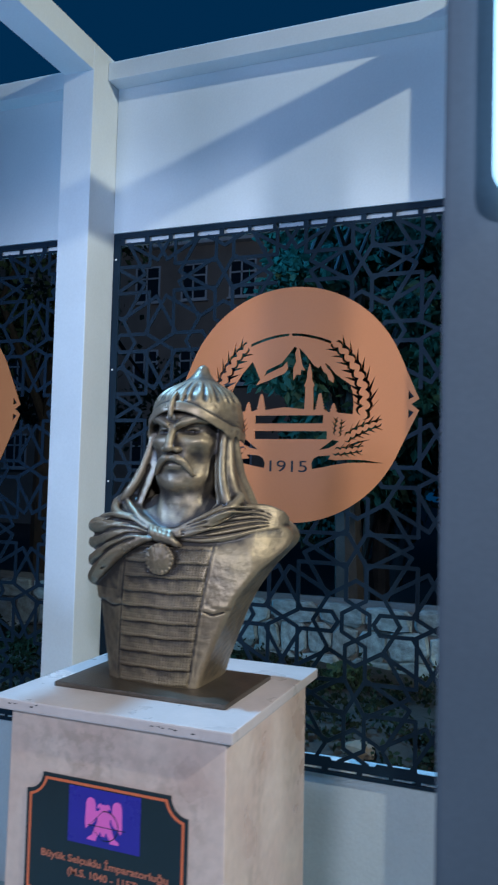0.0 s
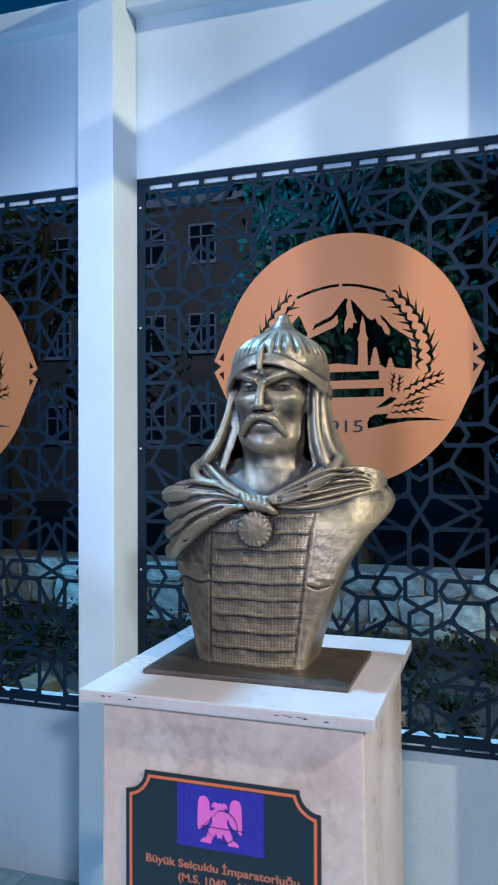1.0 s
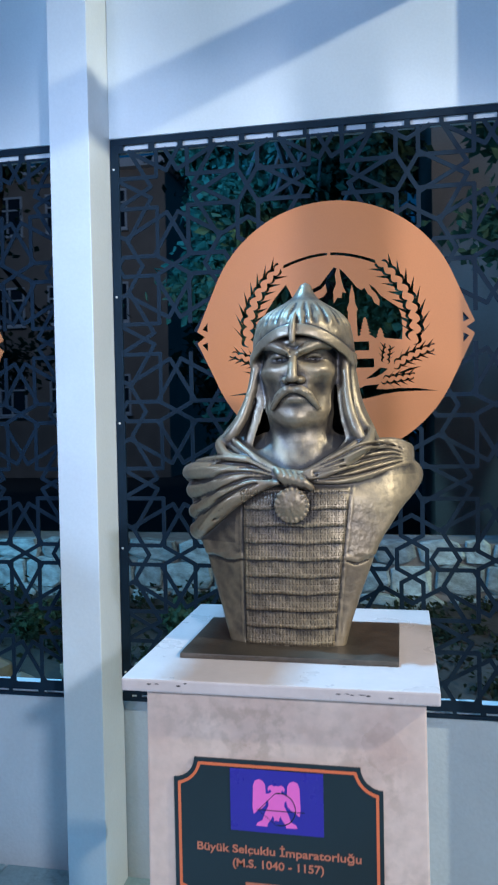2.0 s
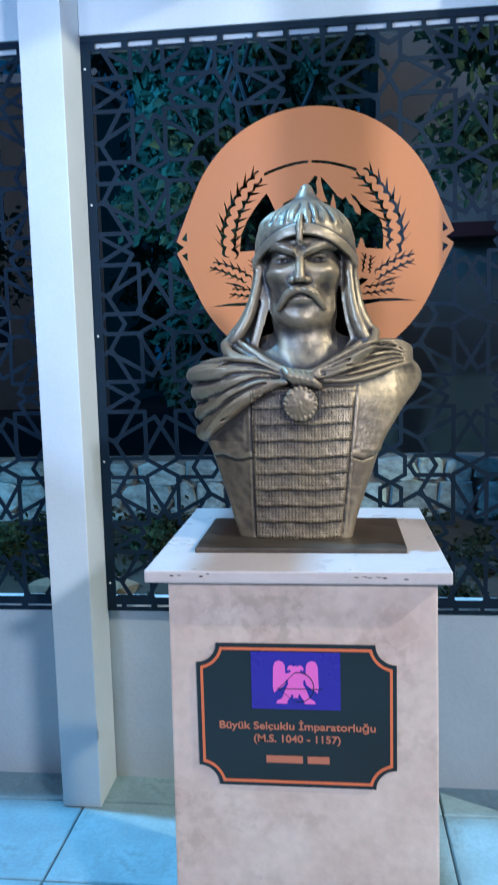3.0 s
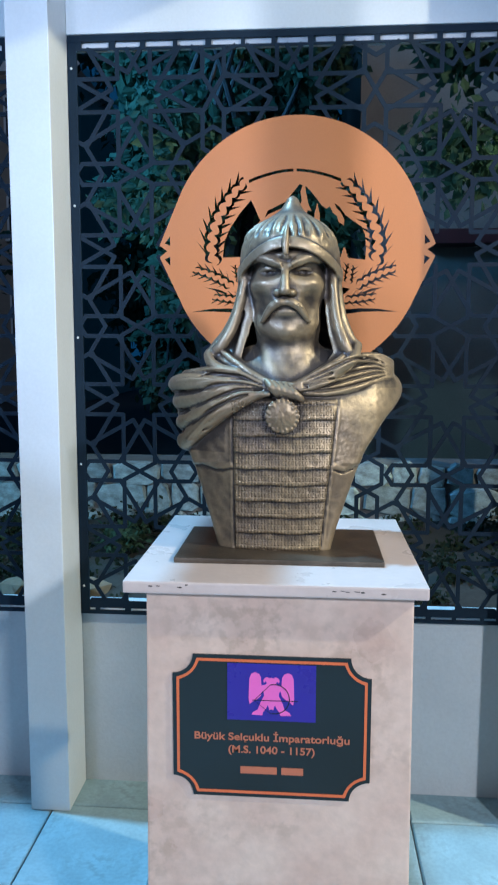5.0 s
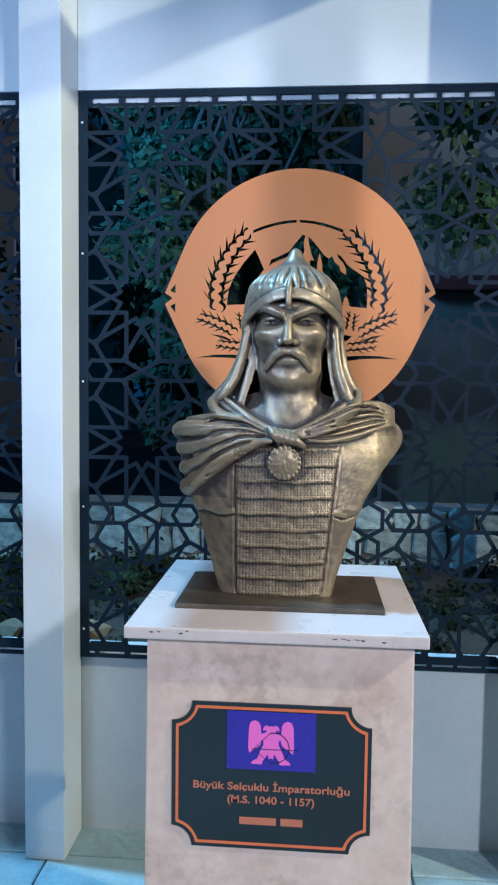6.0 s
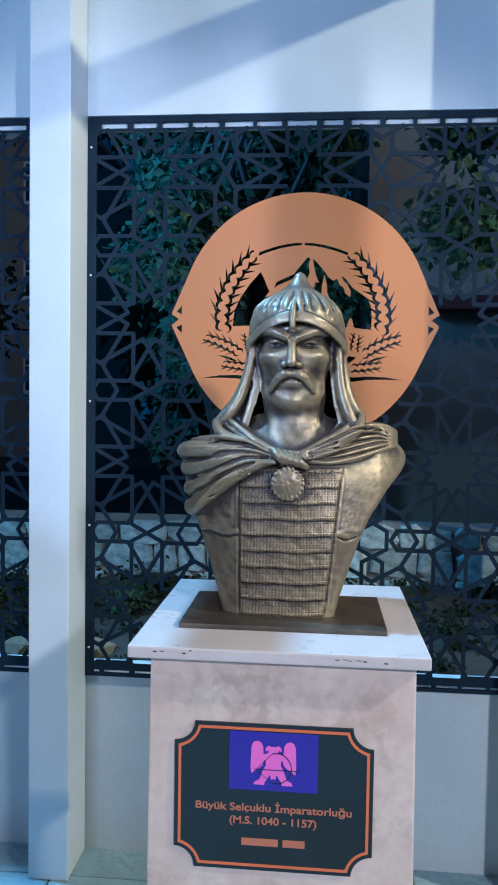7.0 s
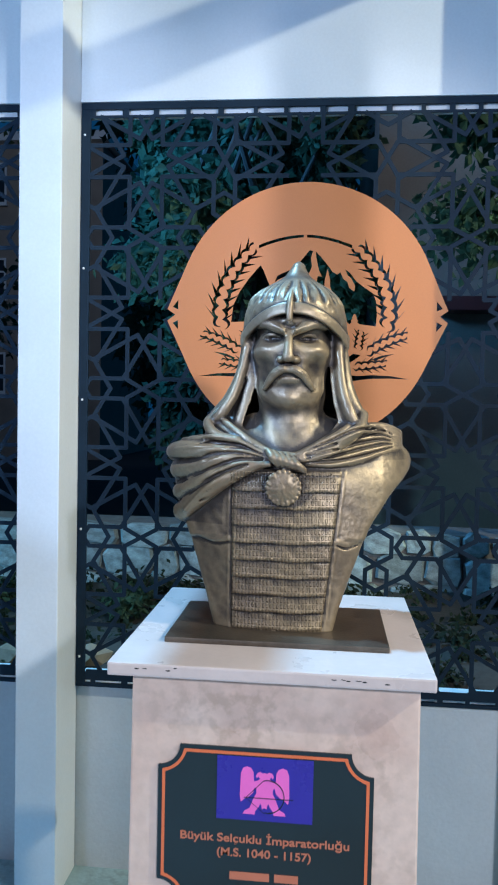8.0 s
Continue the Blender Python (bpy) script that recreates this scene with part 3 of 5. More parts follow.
def veil():
    s, u, v, w = region((-0.21, -0.09, 1.49), (0.22, 0.15, 1.74), 0)
    size = ramp(w, (1.49, 0.176), (1.55, 0.150), (1.62, 0.118), (1.70, 0.103), (1.76, 0.100))
    r = np.sqrt((u - 0.010) ** 2 + ((v - 0.030) / 0.72) ** 2)
    wave = 0.0035 * np.sin(np.arctan2(v - 0.03, u - 0.01) * 17 + 9 * (w - 1.6))
    shell = np.abs(r - size - wave) - 0.008
    edge = -0.012 - 0.26 * np.maximum(1.70 - w, 0)
    join(s, soft_max([shell * 0.85, (edge - v) + 0 * r, w - 1.735 + 0 * r], 0.006), 0.008)
    blob((0.010, 0.085, 1.600), (0.112, 0.030, 0.115), 0.01)
    # broad rolled front edges, with a few long folds behind them
    rope([(-0.091, -0.012, 1.715), (-0.098, -0.026, 1.66), (-0.113, -0.042, 1.60), (-0.134, -0.052, 1.56), (-0.154, -0.048, 1.536)], [0.006, 0.008, 0.011, 0.012, 0.011], 0.018)
    rope([(-0.094, 0.008, 1.71), (-0.103, -0.006, 1.65), (-0.125, -0.016, 1.59), (-0.155, -0.020, 1.550)], [0.007, 0.009, 0.012, 0.013], 0.014)
    rope([(0.106, -0.012, 1.715), (0.109, -0.028, 1.66), (0.117, -0.045, 1.60), (0.131, -0.058, 1.56), (0.142, -0.061, 1.538)], [0.006, 0.008, 0.011, 0.012, 0.010], 0.018)
    rope([(0.114, 0.006, 1.71), (0.120, -0.010, 1.65), (0.134, -0.024, 1.59), (0.155, -0.032, 1.550)], [0.007, 0.009, 0.012, 0.013], 0.014)
    rope([(0.120, -0.022, 1.69), (0.124, -0.036, 1.63), (0.136, -0.048, 1.57)], [0.0015, 0.0028, 0.0020], 0.005, True)
    rope([(-0.103, -0.022, 1.69), (-0.112, -0.036, 1.63), (-0.132, -0.044, 1.57)], [0.0015, 0.0028, 0.0020], 0.005, True)
    # hem turning into the cloak
    rope([(-0.150, -0.030, 1.556), (-0.166, -0.052, 1.534), (-0.150, -0.082, 1.512), (-0.110, -0.095, 1.498), (-0.070, -0.097, 1.490)], [0.008, 0.011, 0.011, 0.010, 0.007], 0.006)
    rope([(0.160, -0.030, 1.556), (0.150, -0.070, 1.528), (0.115, -0.090, 1.502), (0.070, -0.098, 1.482), (0.030, -0.106, 1.468)], [0.010, 0.012, 0.010, 0.009, 0.008], 0.006)


def cloak():
    # heavy folds sweeping to one shoulder
    tips = ((-0.250, 1.467, 0.020), (-0.238, 1.430, 0.022), (-0.222, 1.386, 0.020), (-0.212, 1.346, 0.018))
    for j, (tu, tw, rad) in enumerate(tips):
        rope([(-0.018, -0.104, 1.468 - 0.003 * j), (-0.085, -0.106 - 0.003 * j, 1.474 - 0.012 * j), (-0.155, -0.092 - 0.003 * j, 1.474 - 0.026 * j),
              (-0.215, -0.058, tw + 0.006 - 0.002 * j), (tu + 0.006, -0.012, tw), (tu + 0.012, 0.05, tw - 0.004)],
             [0.007, 0.013, 0.019, 0.022, rad, rad], 0.004)
    for j in range(4):
        rope([(-0.060, -0.112, 1.479 - 0.011 * j), (-0.120, -0.108, 1.483 - 0.021 * j), (-0.190, -0.086, 1.470 - 0.034 * j), (-0.225, -0.060, 1.455 - 0.036 * j)], [0.0015, 0.0035, 0.0035, 0.002], 0.005, True)
    for vw in (1.449, 1.408, 1.366):
        rope([(-0.150, -0.118, vw + 0.012), (-0.205, -0.082, vw + 0.002), (-0.245, -0.045, vw), (-0.272, 0.0, vw), (-0.275, 0.05, vw - 0.002)], [0.001, 0.0045, 0.0075, 0.0085, 0.008], 0.006, True)
    rope([(-0.100, -0.100, 1.500), (-0.165, -0.076, 1.498), (-0.215, -0.035, 1.490), (-0.228, 0.02, 1.488)], [0.008, 0.012, 0.011, 0.010], 0.007)
    rope([(-0.090, -0.107, 1.494), (-0.140, -0.098, 1.488), (-0.200, -0.070, 1.490)], [0.0015, 0.003, 0.002], 0.004, True)
    blob((-0.196, 0.0, 1.335), (0.020, 0.055, 0.030), 0.016)
    # thinner folds over the other shoulder
    for j in range(6):
        t = j / 5
        line = []
        for pu, pw in ((0.025, 1.466 - 0.012 * t), (0.090, 1.500 - 0.046 * t), (0.155, 1.528 - 0.066 * t), (0.205, 1.532 - 0.052 * t), (0.240, 1.520 - 0.034 * t)):
            line.append((pu, breast(pu, pw) + 0.001, pw))
        line.append((0.246, 0.07, 1.508 - 0.02 * t))
        rope(line, [0.005, 0.0075, 0.0085, 0.008, 0.006, 0.004], 0.0035)
    # collar filling the throat
    rope([(-0.140, -0.030, 1.530), (-0.095, -0.070, 1.498), (-0.045, -0.094, 1.474), (-0.005, -0.100, 1.462)], [0.020, 0.018, 0.014, 0.012], 0.012)
    rope([(0.145, -0.030, 1.534), (0.100, -0.070, 1.502), (0.055, -0.092, 1.478), (0.015, -0.100, 1.462)], [0.020, 0.018, 0.014, 0.012], 0.012)
    for s in (-1, 1):
        for j in range(3):
            rope([(0.003 + s * 0.150, -0.045 - 0.006 * j, 1.548 - 0.016 * j), (0.003 + s * 0.098, -0.086 - 0.006 * j, 1.512 - 0.014 * j), (0.003 + s * 0.050, -0.104 - 0.003 * j, 1.485 - 0.010 * j), (0.003 + s * 0.012, -0.112, 1.470 - 0.004 * j)], [0.0065, 0.0075, 0.006, 0.004], 0.0035)
    # the knot
    for j in range(5):
        a = -0.026 + 0.012 * j
        rope([(a - 0.008, -0.112, 1.480 - 0.003 * j), (a + 0.002, -0.127, 1.468 - 0.003 * j), (a + 0.016, -0.122, 1.452 - 0.002 * j), (a + 0.020, -0.110, 1.444 - 0.001 * j)], [0.006, 0.0085, 0.0075, 0.004], 0.002)
    blob((0.002, -0.104, 1.462), (0.034, 0.016, 0.017), 0.006)
    # small lower hem across the breast
    rope([(-0.150, -0.104, 1.432), (-0.090, -0.117, 1.447), (-0.030, -0.119, 1.452)], [0.004, 0.006, 0.005], 0.006)


def skin(pu, pw):
    """Where the front of what is already shaped lies at a height."""
    i, k = int(np.clip(np.searchsorted(BU, pu), 0, len(BU) - 1)), int(np.clip(np.searchsorted(BW, pw), 0, len(BW) - 1))
    col = FIELD[i, :, k]
    hit = np.argmax(col < 0)
    return float(BV[hit]) if col[hit] < 0 else 0.0


def pleats():
    """Fine creases of the cloth."""
    rnd = random.Random(14)
    for j in range(9):
        t = j / 8
        line = []
        for pu, w0, w1 in ((-0.045, 1.476, 1.452), (-0.095, 1.497, 1.438), (-0.150, 1.505, 1.405), (-0.196, 1.497, 1.368)):
            pw = w0 + (w1 - w0) * t + rnd.uniform(-0.003, 0.003)
            if pu < -0.23 and t > 0.85:
                continue
            line.append((pu, skin(pu, pw), pw))
        rope(line, [0.0024, 0.0044, 0.0042, 0.0014][:len(line)], 0.0025, j % 2 == 1)
    for j in range(11):
        t = j / 10
        line = []
        for pu, w0, w1 in ((0.045, 1.486, 1.456), (0.095, 1.510, 1.454), (0.150, 1.534, 1.462), (0.200, 1.530, 1.478), (0.224, 1.515, 1.486)):
            pw = w0 + (w1 - w0) * t + rnd.uniform(-0.002, 0.002)
            line.append((pu, skin(pu, pw), pw))
        rope(line, [0.0020, 0.0030, 0.0032, 0.0026, 0.0008], 0.004, j % 2 == 1)
    for s in (-1, 1):
        e0 = 0.0 if s > 0 else 0.022
        rope([(s * (a + e0 * k), skin(s * (a + e0 * k), pw), pw) for a, k, pw in ((0.110, 0, 1.292), (0.128, 0.5, 1.286), (0.150, 1, 1.291))], [0.0026, 0.0034, 0.0026], 0.003, True)
        rope([(s * (a + e0 * k), skin(s * (a + e0 * k), pw) + 0.001, pw) for a, k, pw in ((0.112, 0, 1.299), (0.130, 0.5, 1.294), (0.148, 1, 1.299))], [0.0020, 0.0030, 0.0020], 0.010)
    for j, (tw, last) in enumerate(((1.467, -0.246), (1.430, -0.240), (1.386, -0.226), (1.346, -0.214))):
        line = []
        for pu, pw in ((-0.085, 1.483 - 0.012 * j), (-0.155, 1.484 - 0.026 * j), (-0.205, tw + 0.014 - 0.002 * j), (last + 0.012, tw + 0.009)):
            line.append((pu, skin(pu, pw) + 0.001, pw))
        rope(line, [0.0016, 0.0036, 0.0042, 0.0030], 0.0020)


def medal():
    blob((0.000, -0.129, 1.407), (0.036, 0.011, 0.036), 0.003)
    rnd = random.Random(6)
    for j in range(24):
        a, r = rnd.uniform(0, math.tau), 0.030 * math.sqrt(rnd.random())
        q = a + rnd.uniform(-1, 1)
        rope([(r * math.cos(a), -0.1385 + 0.12 * r, 1.407 + r * math.sin(a)), (r * math.cos(a) + 0.008 * math.cos(q), -0.1385 + 0.12 * r, 1.407 + r * math.sin(a) + 0.008 * math.sin(q))], [0.0030, 0.0018], 0.0015)
    for j in range(20):
        a = j * math.tau / 20
        blob((0.0335 * math.cos(a), -0.133, 1.407 + 0.0335 * math.sin(a)), (0.004, 0.004, 0.004), 0.002)


def nets():
    """The surface of FIELD as a mesh of quads."""
    f = FIELD
    neg = f < 0
    n0, n1, n2 = (d - 1 for d in f.shape)
    count = np.zeros((n0, n1, n2), np.int8)
    for i in (0, 1):
        for j in (0, 1):
            for k in (0, 1):
                count += neg[i:i + n0, j:j + n1, k:k + n2]
    cells = np.argwhere((count > 0) & (count < 8))
    index = np.full((n0, n1, n2), -1, np.int32)
    index[tuple(cells.T)] = np.arange(len(cells))
    pos, hits = np.zeros((len(cells), 3)), np.zeros(len(cells))
    corners = [(i, j, k) for i in (0, 1) for j in (0, 1) for k in (0, 1)]
    for a in corners:
        for axis in range(3):
            if a[axis] == 0:
                b = tuple(1 if n == axis else c for n, c in enumerate(a))
                fa, fb = f[tuple((cells + a).T)], f[tuple((cells + b).T)]
                m = (fa < 0) != (fb < 0)
                p = np.tile(np.array(a, float), (m.sum(), 1))
                p[:, axis] += fa[m] / (fa[m] - fb[m])
                pos[m] += p
                hits[m] += 1
    co = (cells + pos / hits[:, None]) * STEP + np.array([BU[0], BV[0], BW[0]])
    quads = []
    for axis in range(3):
        a1, a2 = (axis + 1) % 3, (axis + 2) % 3
        lo = [slice(None)] * 3
        hi = [slice(None)] * 3
        lo[axis], hi[axis] = slice(None, -1), slice(1, None)
        edge = np.argwhere(neg[tuple(lo)] != neg[tuple(hi)])
        keep = (edge[:, a1] > 0) & (edge[:, a2] > 0) & (edge[:, a1] < f.shape[a1] - 1) & (edge[:, a2] < f.shape[a2] - 1)
        edge = edge[keep]
        o1, o2 = np.eye(3, dtype=int)[a1], np.eye(3, dtype=int)[a2]
        q = np.stack([index[tuple((edge - d).T)] for d in (o1 + o2, o2, 0 * o1, o1)], 1)
        out = neg[tuple(edge.T)]
        q[~out] = q[~out][:, ::-1]
        quads.append(q)
    return co, np.concatenate(quads)


def make_bust():
    torso()
    head()
    helmet()
    veil()
    cloak()
    pleats()
    medal()
    # the uneven skin of the casting
    rnd = random.Random(5)
    u, v, w = BU[:, None, None], BV[None, :, None], BW[None, None, :]
    for _ in range(9):
        a, b, c = (rnd.uniform(-1, 1) * rnd.choice((120, 210, 330)) for _ in range(3))
        turn = np.exp(1j * a * u) * np.exp(1j * b * v) * np.exp(1j * (c * w + rnd.uniform(0, 6)))
        FIELD[...] += (0.00009 * turn.imag).astype(np.float32)
    # closed flat underside on the plate
    s, u, v, w = region((-0.31, -0.18, 1.10), (0.31, 0.16, 1.2), 0)
    FIELD[s] = np.maximum(FIELD[s], 1.1175 - w)
    for f in (FIELD[0], FIELD[-1], FIELD[:, 0], FIELD[:, -1], FIELD[:, :, 0], FIELD[:, :, -1]):
        np.maximum(f, 0.001, out=f)
    co, quads = nets()
    me = bpy.data.meshes.new("bust_statue")
    world_co = co + np.array([-0.900, 2.080, 0.0])
    me.vertices.add(len(co))
    me.vertices.foreach_set("co", world_co.astype(np.float32).ravel())
    me.loops.add(quads.size)
    me.loops.foreach_set("vertex_index", quads.astype(np.int32).ravel())
    me.polygons.add(len(quads))
    me.polygons.foreach_set("loop_start", np.arange(0, quads.size, 4, dtype=np.int32))
    me.update(calc_edges=True)
    me.validate()
    me.polygons.foreach_set("use_smooth", np.ones(len(quads), bool))
    # where the woven armour lies
    u, v, w = co.T
    armour = (np.abs(u + 0.008 - 0.042 * (w - 1.13)) < 0.0915 + 0.068 * (w - 1.13)) & (w > 1.121) & (w < 1.437) & (v < -0.10) & ((u ** 2 + (w - 1.407) ** 2) > 0.037 ** 2)
    att = me.attributes.new("armour", "FLOAT", "POINT")
    att.data.foreach_set("value", armour.astype(np.float32))
    # crests worn bright, shade painted into creases: how far the solid bulges out of its own blurred shape
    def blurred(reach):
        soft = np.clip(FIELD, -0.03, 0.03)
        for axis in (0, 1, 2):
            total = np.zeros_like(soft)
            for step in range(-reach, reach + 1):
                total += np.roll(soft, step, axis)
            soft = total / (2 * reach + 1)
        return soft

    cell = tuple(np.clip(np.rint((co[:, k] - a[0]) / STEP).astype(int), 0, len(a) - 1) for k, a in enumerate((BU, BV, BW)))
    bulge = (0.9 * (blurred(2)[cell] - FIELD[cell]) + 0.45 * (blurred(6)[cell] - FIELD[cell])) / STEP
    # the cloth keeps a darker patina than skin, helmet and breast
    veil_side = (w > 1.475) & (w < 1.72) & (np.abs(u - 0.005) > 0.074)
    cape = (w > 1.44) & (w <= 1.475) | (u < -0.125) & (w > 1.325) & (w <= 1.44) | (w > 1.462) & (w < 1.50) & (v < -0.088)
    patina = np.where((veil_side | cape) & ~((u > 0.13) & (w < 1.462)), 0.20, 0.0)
    att = me.attributes.new("rubbed_shaded", "FLOAT", "POINT")
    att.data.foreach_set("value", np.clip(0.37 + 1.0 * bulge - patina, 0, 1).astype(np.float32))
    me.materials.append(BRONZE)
    return tagged(new("bust_statue", me), "weathered bronze bust of a helmeted figure with cloak and scale armour", "statue")


make_bust()
# ---- plaque ----


def plaque_outline(w, h, r, inset=0.0):
    """A panel with scooped corners, as (x, z) pairs round its centre."""
    pts = []
    for sx, sz, a0 in ((1, -1, 90), (1, 1, 180), (-1, 1, 270), (-1, -1, 0)):
        cx, cz = sx * w / 2, sz * h / 2
        steps = np.linspace(0, 90, 9)
        loop = []
        for a in steps:
            t = radians(a)
            loop.append((cx - sx * (r + inset) * math.cos(t), cz - sz * (r + inset) * math.sin(t)))
        # clip against the inset rectangle
        loop = [(max(-w / 2 + inset, min(w / 2 - inset, x)), max(-h / 2 + inset, min(h / 2 - inset, z))) for x, z in loop]
        if sx * sz > 0:
            loop.reverse()
        pts += loop
    out = []
    for p in pts:
        if not out or (abs(p[0] - out[-1][0]) + abs(p[1] - out[-1][1])) > 1e-5:
            out.append(p)
    return out


def shifted(loop, x, z):
    return [(a + x, b + z) for a, b in loop]


def writing(name, text, size, x, z, y, mat, parent, label, width=None, bold=0.0):
    """Raised flat letters in the built-in font, centred at x with their base at z."""
    cu = bpy.data.curves.new(name, "FONT")
    cu.body, cu.size, cu.align_x, cu.extrude, cu.offset = text, size, "CENTER", 0.0004, bold
    ob = new(name, cu)
    bpy.context.view_layer.update()
    me = bpy.data.meshes.new_from_object(ob.evaluated_get(bpy.context.evaluated_depsgraph_get()))
    bpy.data.objects.remove(ob)
    xs = [v.co.x for v in me.vertices]
    k = width / (max(xs) - min(xs)) if width else 1.0
    for v in me.vertices:
        v.co = Vector((x + v.co.x * k, y - v.co.z, z + v.co.y))
    me.materials.clear()
    me.materials.append(mat)
    out = new(name, me)
    out.parent = parent
    out.matrix_parent_inverse = parent.matrix_world.inverted()
    return tagged(out, label)


PX, PZ, PW, PH = -0.911, 0.810, 0.388, 0.293
PY = 1.763
plq = empty("plaque", PX, PY, PZ - PH / 2)
tagged(plq, "black printed plaque with orange border and scooped corners", "plaque")
part("panel", prism(bmesh.new(), shifted(plaque_outline(PW, PH, 0.040), PX, PZ), PY - 0.0035, 0.0034), PLAQUE, plq)
ring = prism(bmesh.new(), shifted(plaque_outline(PW, PH, 0.040, 0.0075), PX, PZ), PY - 0.0044, 0.0008, [shifted(plaque_outline(PW, PH, 0.040, 0.0130), PX, PZ)])
part("border", ring, ORANGE, plq, "thin orange border line")
FX, FZ = PX + 0.0005, 0.8825
box_part("flag", FX - 0.0865, FX + 0.0865, PY - 0.0046, PY - 0.0036, FZ - 0.0575, FZ + 0.0585, FLAGBLUE, plq, 0, "deep blue printed flag")


def emblem():
    """A two-headed bird sign with raised wings and spread legs."""
    half = [(0.0, 0.0310), (0.004, 0.0300), (0.0085, 0.0325), (0.0135, 0.0300), (0.0160, 0.0250), (0.0145, 0.0205), (0.0115, 0.0240), (0.0085, 0.0200), (0.0130, 0.0165),
            (0.0195, 0.0150), (0.0205, 0.0310), (0.0245, 0.0385), (0.0320, 0.0415), (0.0395, 0.0385), (0.0432, 0.0290), (0.0440, 0.0050), (0.0445, -0.0120), (0.0425, -0.0240), (0.0360, -0.0180),
            (0.0270, -0.0125), (0.0205, -0.0060), (0.0180, 0.0040), (0.0150, 0.0015), (0.0145, -0.0060), (0.0205, -0.0180), (0.0235, -0.0260), (0.0265, -0.0345), (0.0360, -0.0400), (0.0385, -0.0455),
            (0.0170, -0.0460), (0.0165, -0.0400), (0.0100, -0.0315), (0.0075, -0.0250), (0.0050, -0.0290), (0.0045, -0.0350), (0.0, -0.0330)]
    loop = half + [(-a, b) for a, b in half[-2:0:-1]]
    return prism(bmesh.new(), shifted(loop, FX, FZ), PY - 0.0052, 0.0005)


part("emblem", emblem(), PINK, plq, "pink two-headed bird sign")
bow = bmesh.new()
arc = [(0.006 + 0.030 * math.cos(a), -0.012 + 0.031 * math.sin(a)) for a in np.linspace(-1.75, 1.85, 26)]
inner = [(0.006 + 0.0284 * math.cos(a), -0.012 + 0.0290 * math.sin(a)) for a in np.linspace(1.85, -1.75, 26)]
prism(bow, shifted(arc + inner, FX, FZ), PY - 0.0058, 0.0005)
for (ax, az), (bx, bz) in (((-0.002, 0.0178), (-0.034, -0.0152)), ((-0.034, -0.0152), (0.000, -0.0425))):
    prism(bow, shifted([(ax, az), (bx, bz), (bx + 0.0004, bz - 0.0012), (ax + 0.0004, az - 0.0012)], FX, FZ), PY - 0.0058, 0.0005)
add_box(bow, FX - 0.037, FX + 0.052, PY - 0.0058, PY - 0.0053, FZ - 0.0160, FZ - 0.0145)
part("bow", bow, PLAQUE, plq, "thin dark bow and arrow lines")
writing("lettering", "Büyük Selçuklu İmparatorluğu", 0.021, PX + 0.001, 0.7825, PY - 0.004, LETTER, plq, "pale orange printed letters", width=0.305, bold=0.0004)
writing("lettering", "(M.S. 1040 - 1157)", 0.021, PX + 0.001, 0.7565, PY - 0.004, LETTER, plq, "pale orange printed letters", width=0.170, bold=0.0004)
nm = bmesh.new()
add_box(nm, PX - 0.060, PX + 0.012, PY - 0.0045, PY - 0.0036, 0.7135, 0.7280)
add_box(nm, PX + 0.021, PX + 0.064, PY - 0.0045, PY - 0.0036, 0.7135, 0.7280)
part("name_bar", nm, LETTER, plq, "plain pale orange bars")

# ---- metal screens with the round emblem plate ----
DISC_R, DISC_Z = 0.411, 1.866


def ear(points, n, wide, breaks=3):
    """Two scalloped slots with awns along a stem: a wheat ear."""
    pts = np.array(points, float)
    seg = np.concatenate([[0], np.cumsum(np.hypot(*np.diff(pts, axis=0).T))])
    total = seg[-1]
    step = total / n

    def place(s, d):
        x, z = np.interp(s, seg, pts[:, 0]), np.interp(s, seg, pts[:, 1])
        lo, hi = max(s - 0.35 * step, 0), min(s + 0.35 * step, total)
        tx, tz = np.interp(hi, seg, pts[:, 0]) - np.interp(lo, seg, pts[:, 0]), np.interp(hi, seg, pts[:, 1]) - np.interp(lo, seg, pts[:, 1])
        q = math.hypot(tx, tz) or 1.0
        over = max(s - total, 0)
        return (x - tz / q * d + tx / q * over, z + tx / q * d + tz / q * over)

    loops = []
    for side in (-1, 1):
        for first in range(0, n, breaks):
            last = min(first + breaks, n)
            out, back = [], []
            for i in range(first, last):
                w = wide * (1 - 0.40 * (i / n) ** 2)
                s0 = i + (0.35 if side > 0 else 0)
                for p in (0.0, 0.14, 0.30, 0.48, 0.66, 0.82, 0.95):
                    inner = 0.16 + 0.50 * math.sin(math.pi * p ** 0.8)
                    back.append(((s0 + p) * step, inner * w))
                    if 0.1 < p < 0.9 or i == first:
                        out.append(((s0 + p) * step, (inner + 0.20 + 0.34 * p) * w))
                out.append(((s0 + 1.95) * step, 1.90 * w))
            loops.append([place(s, d * side) for s, d in out + back[::-1]])
    return loops


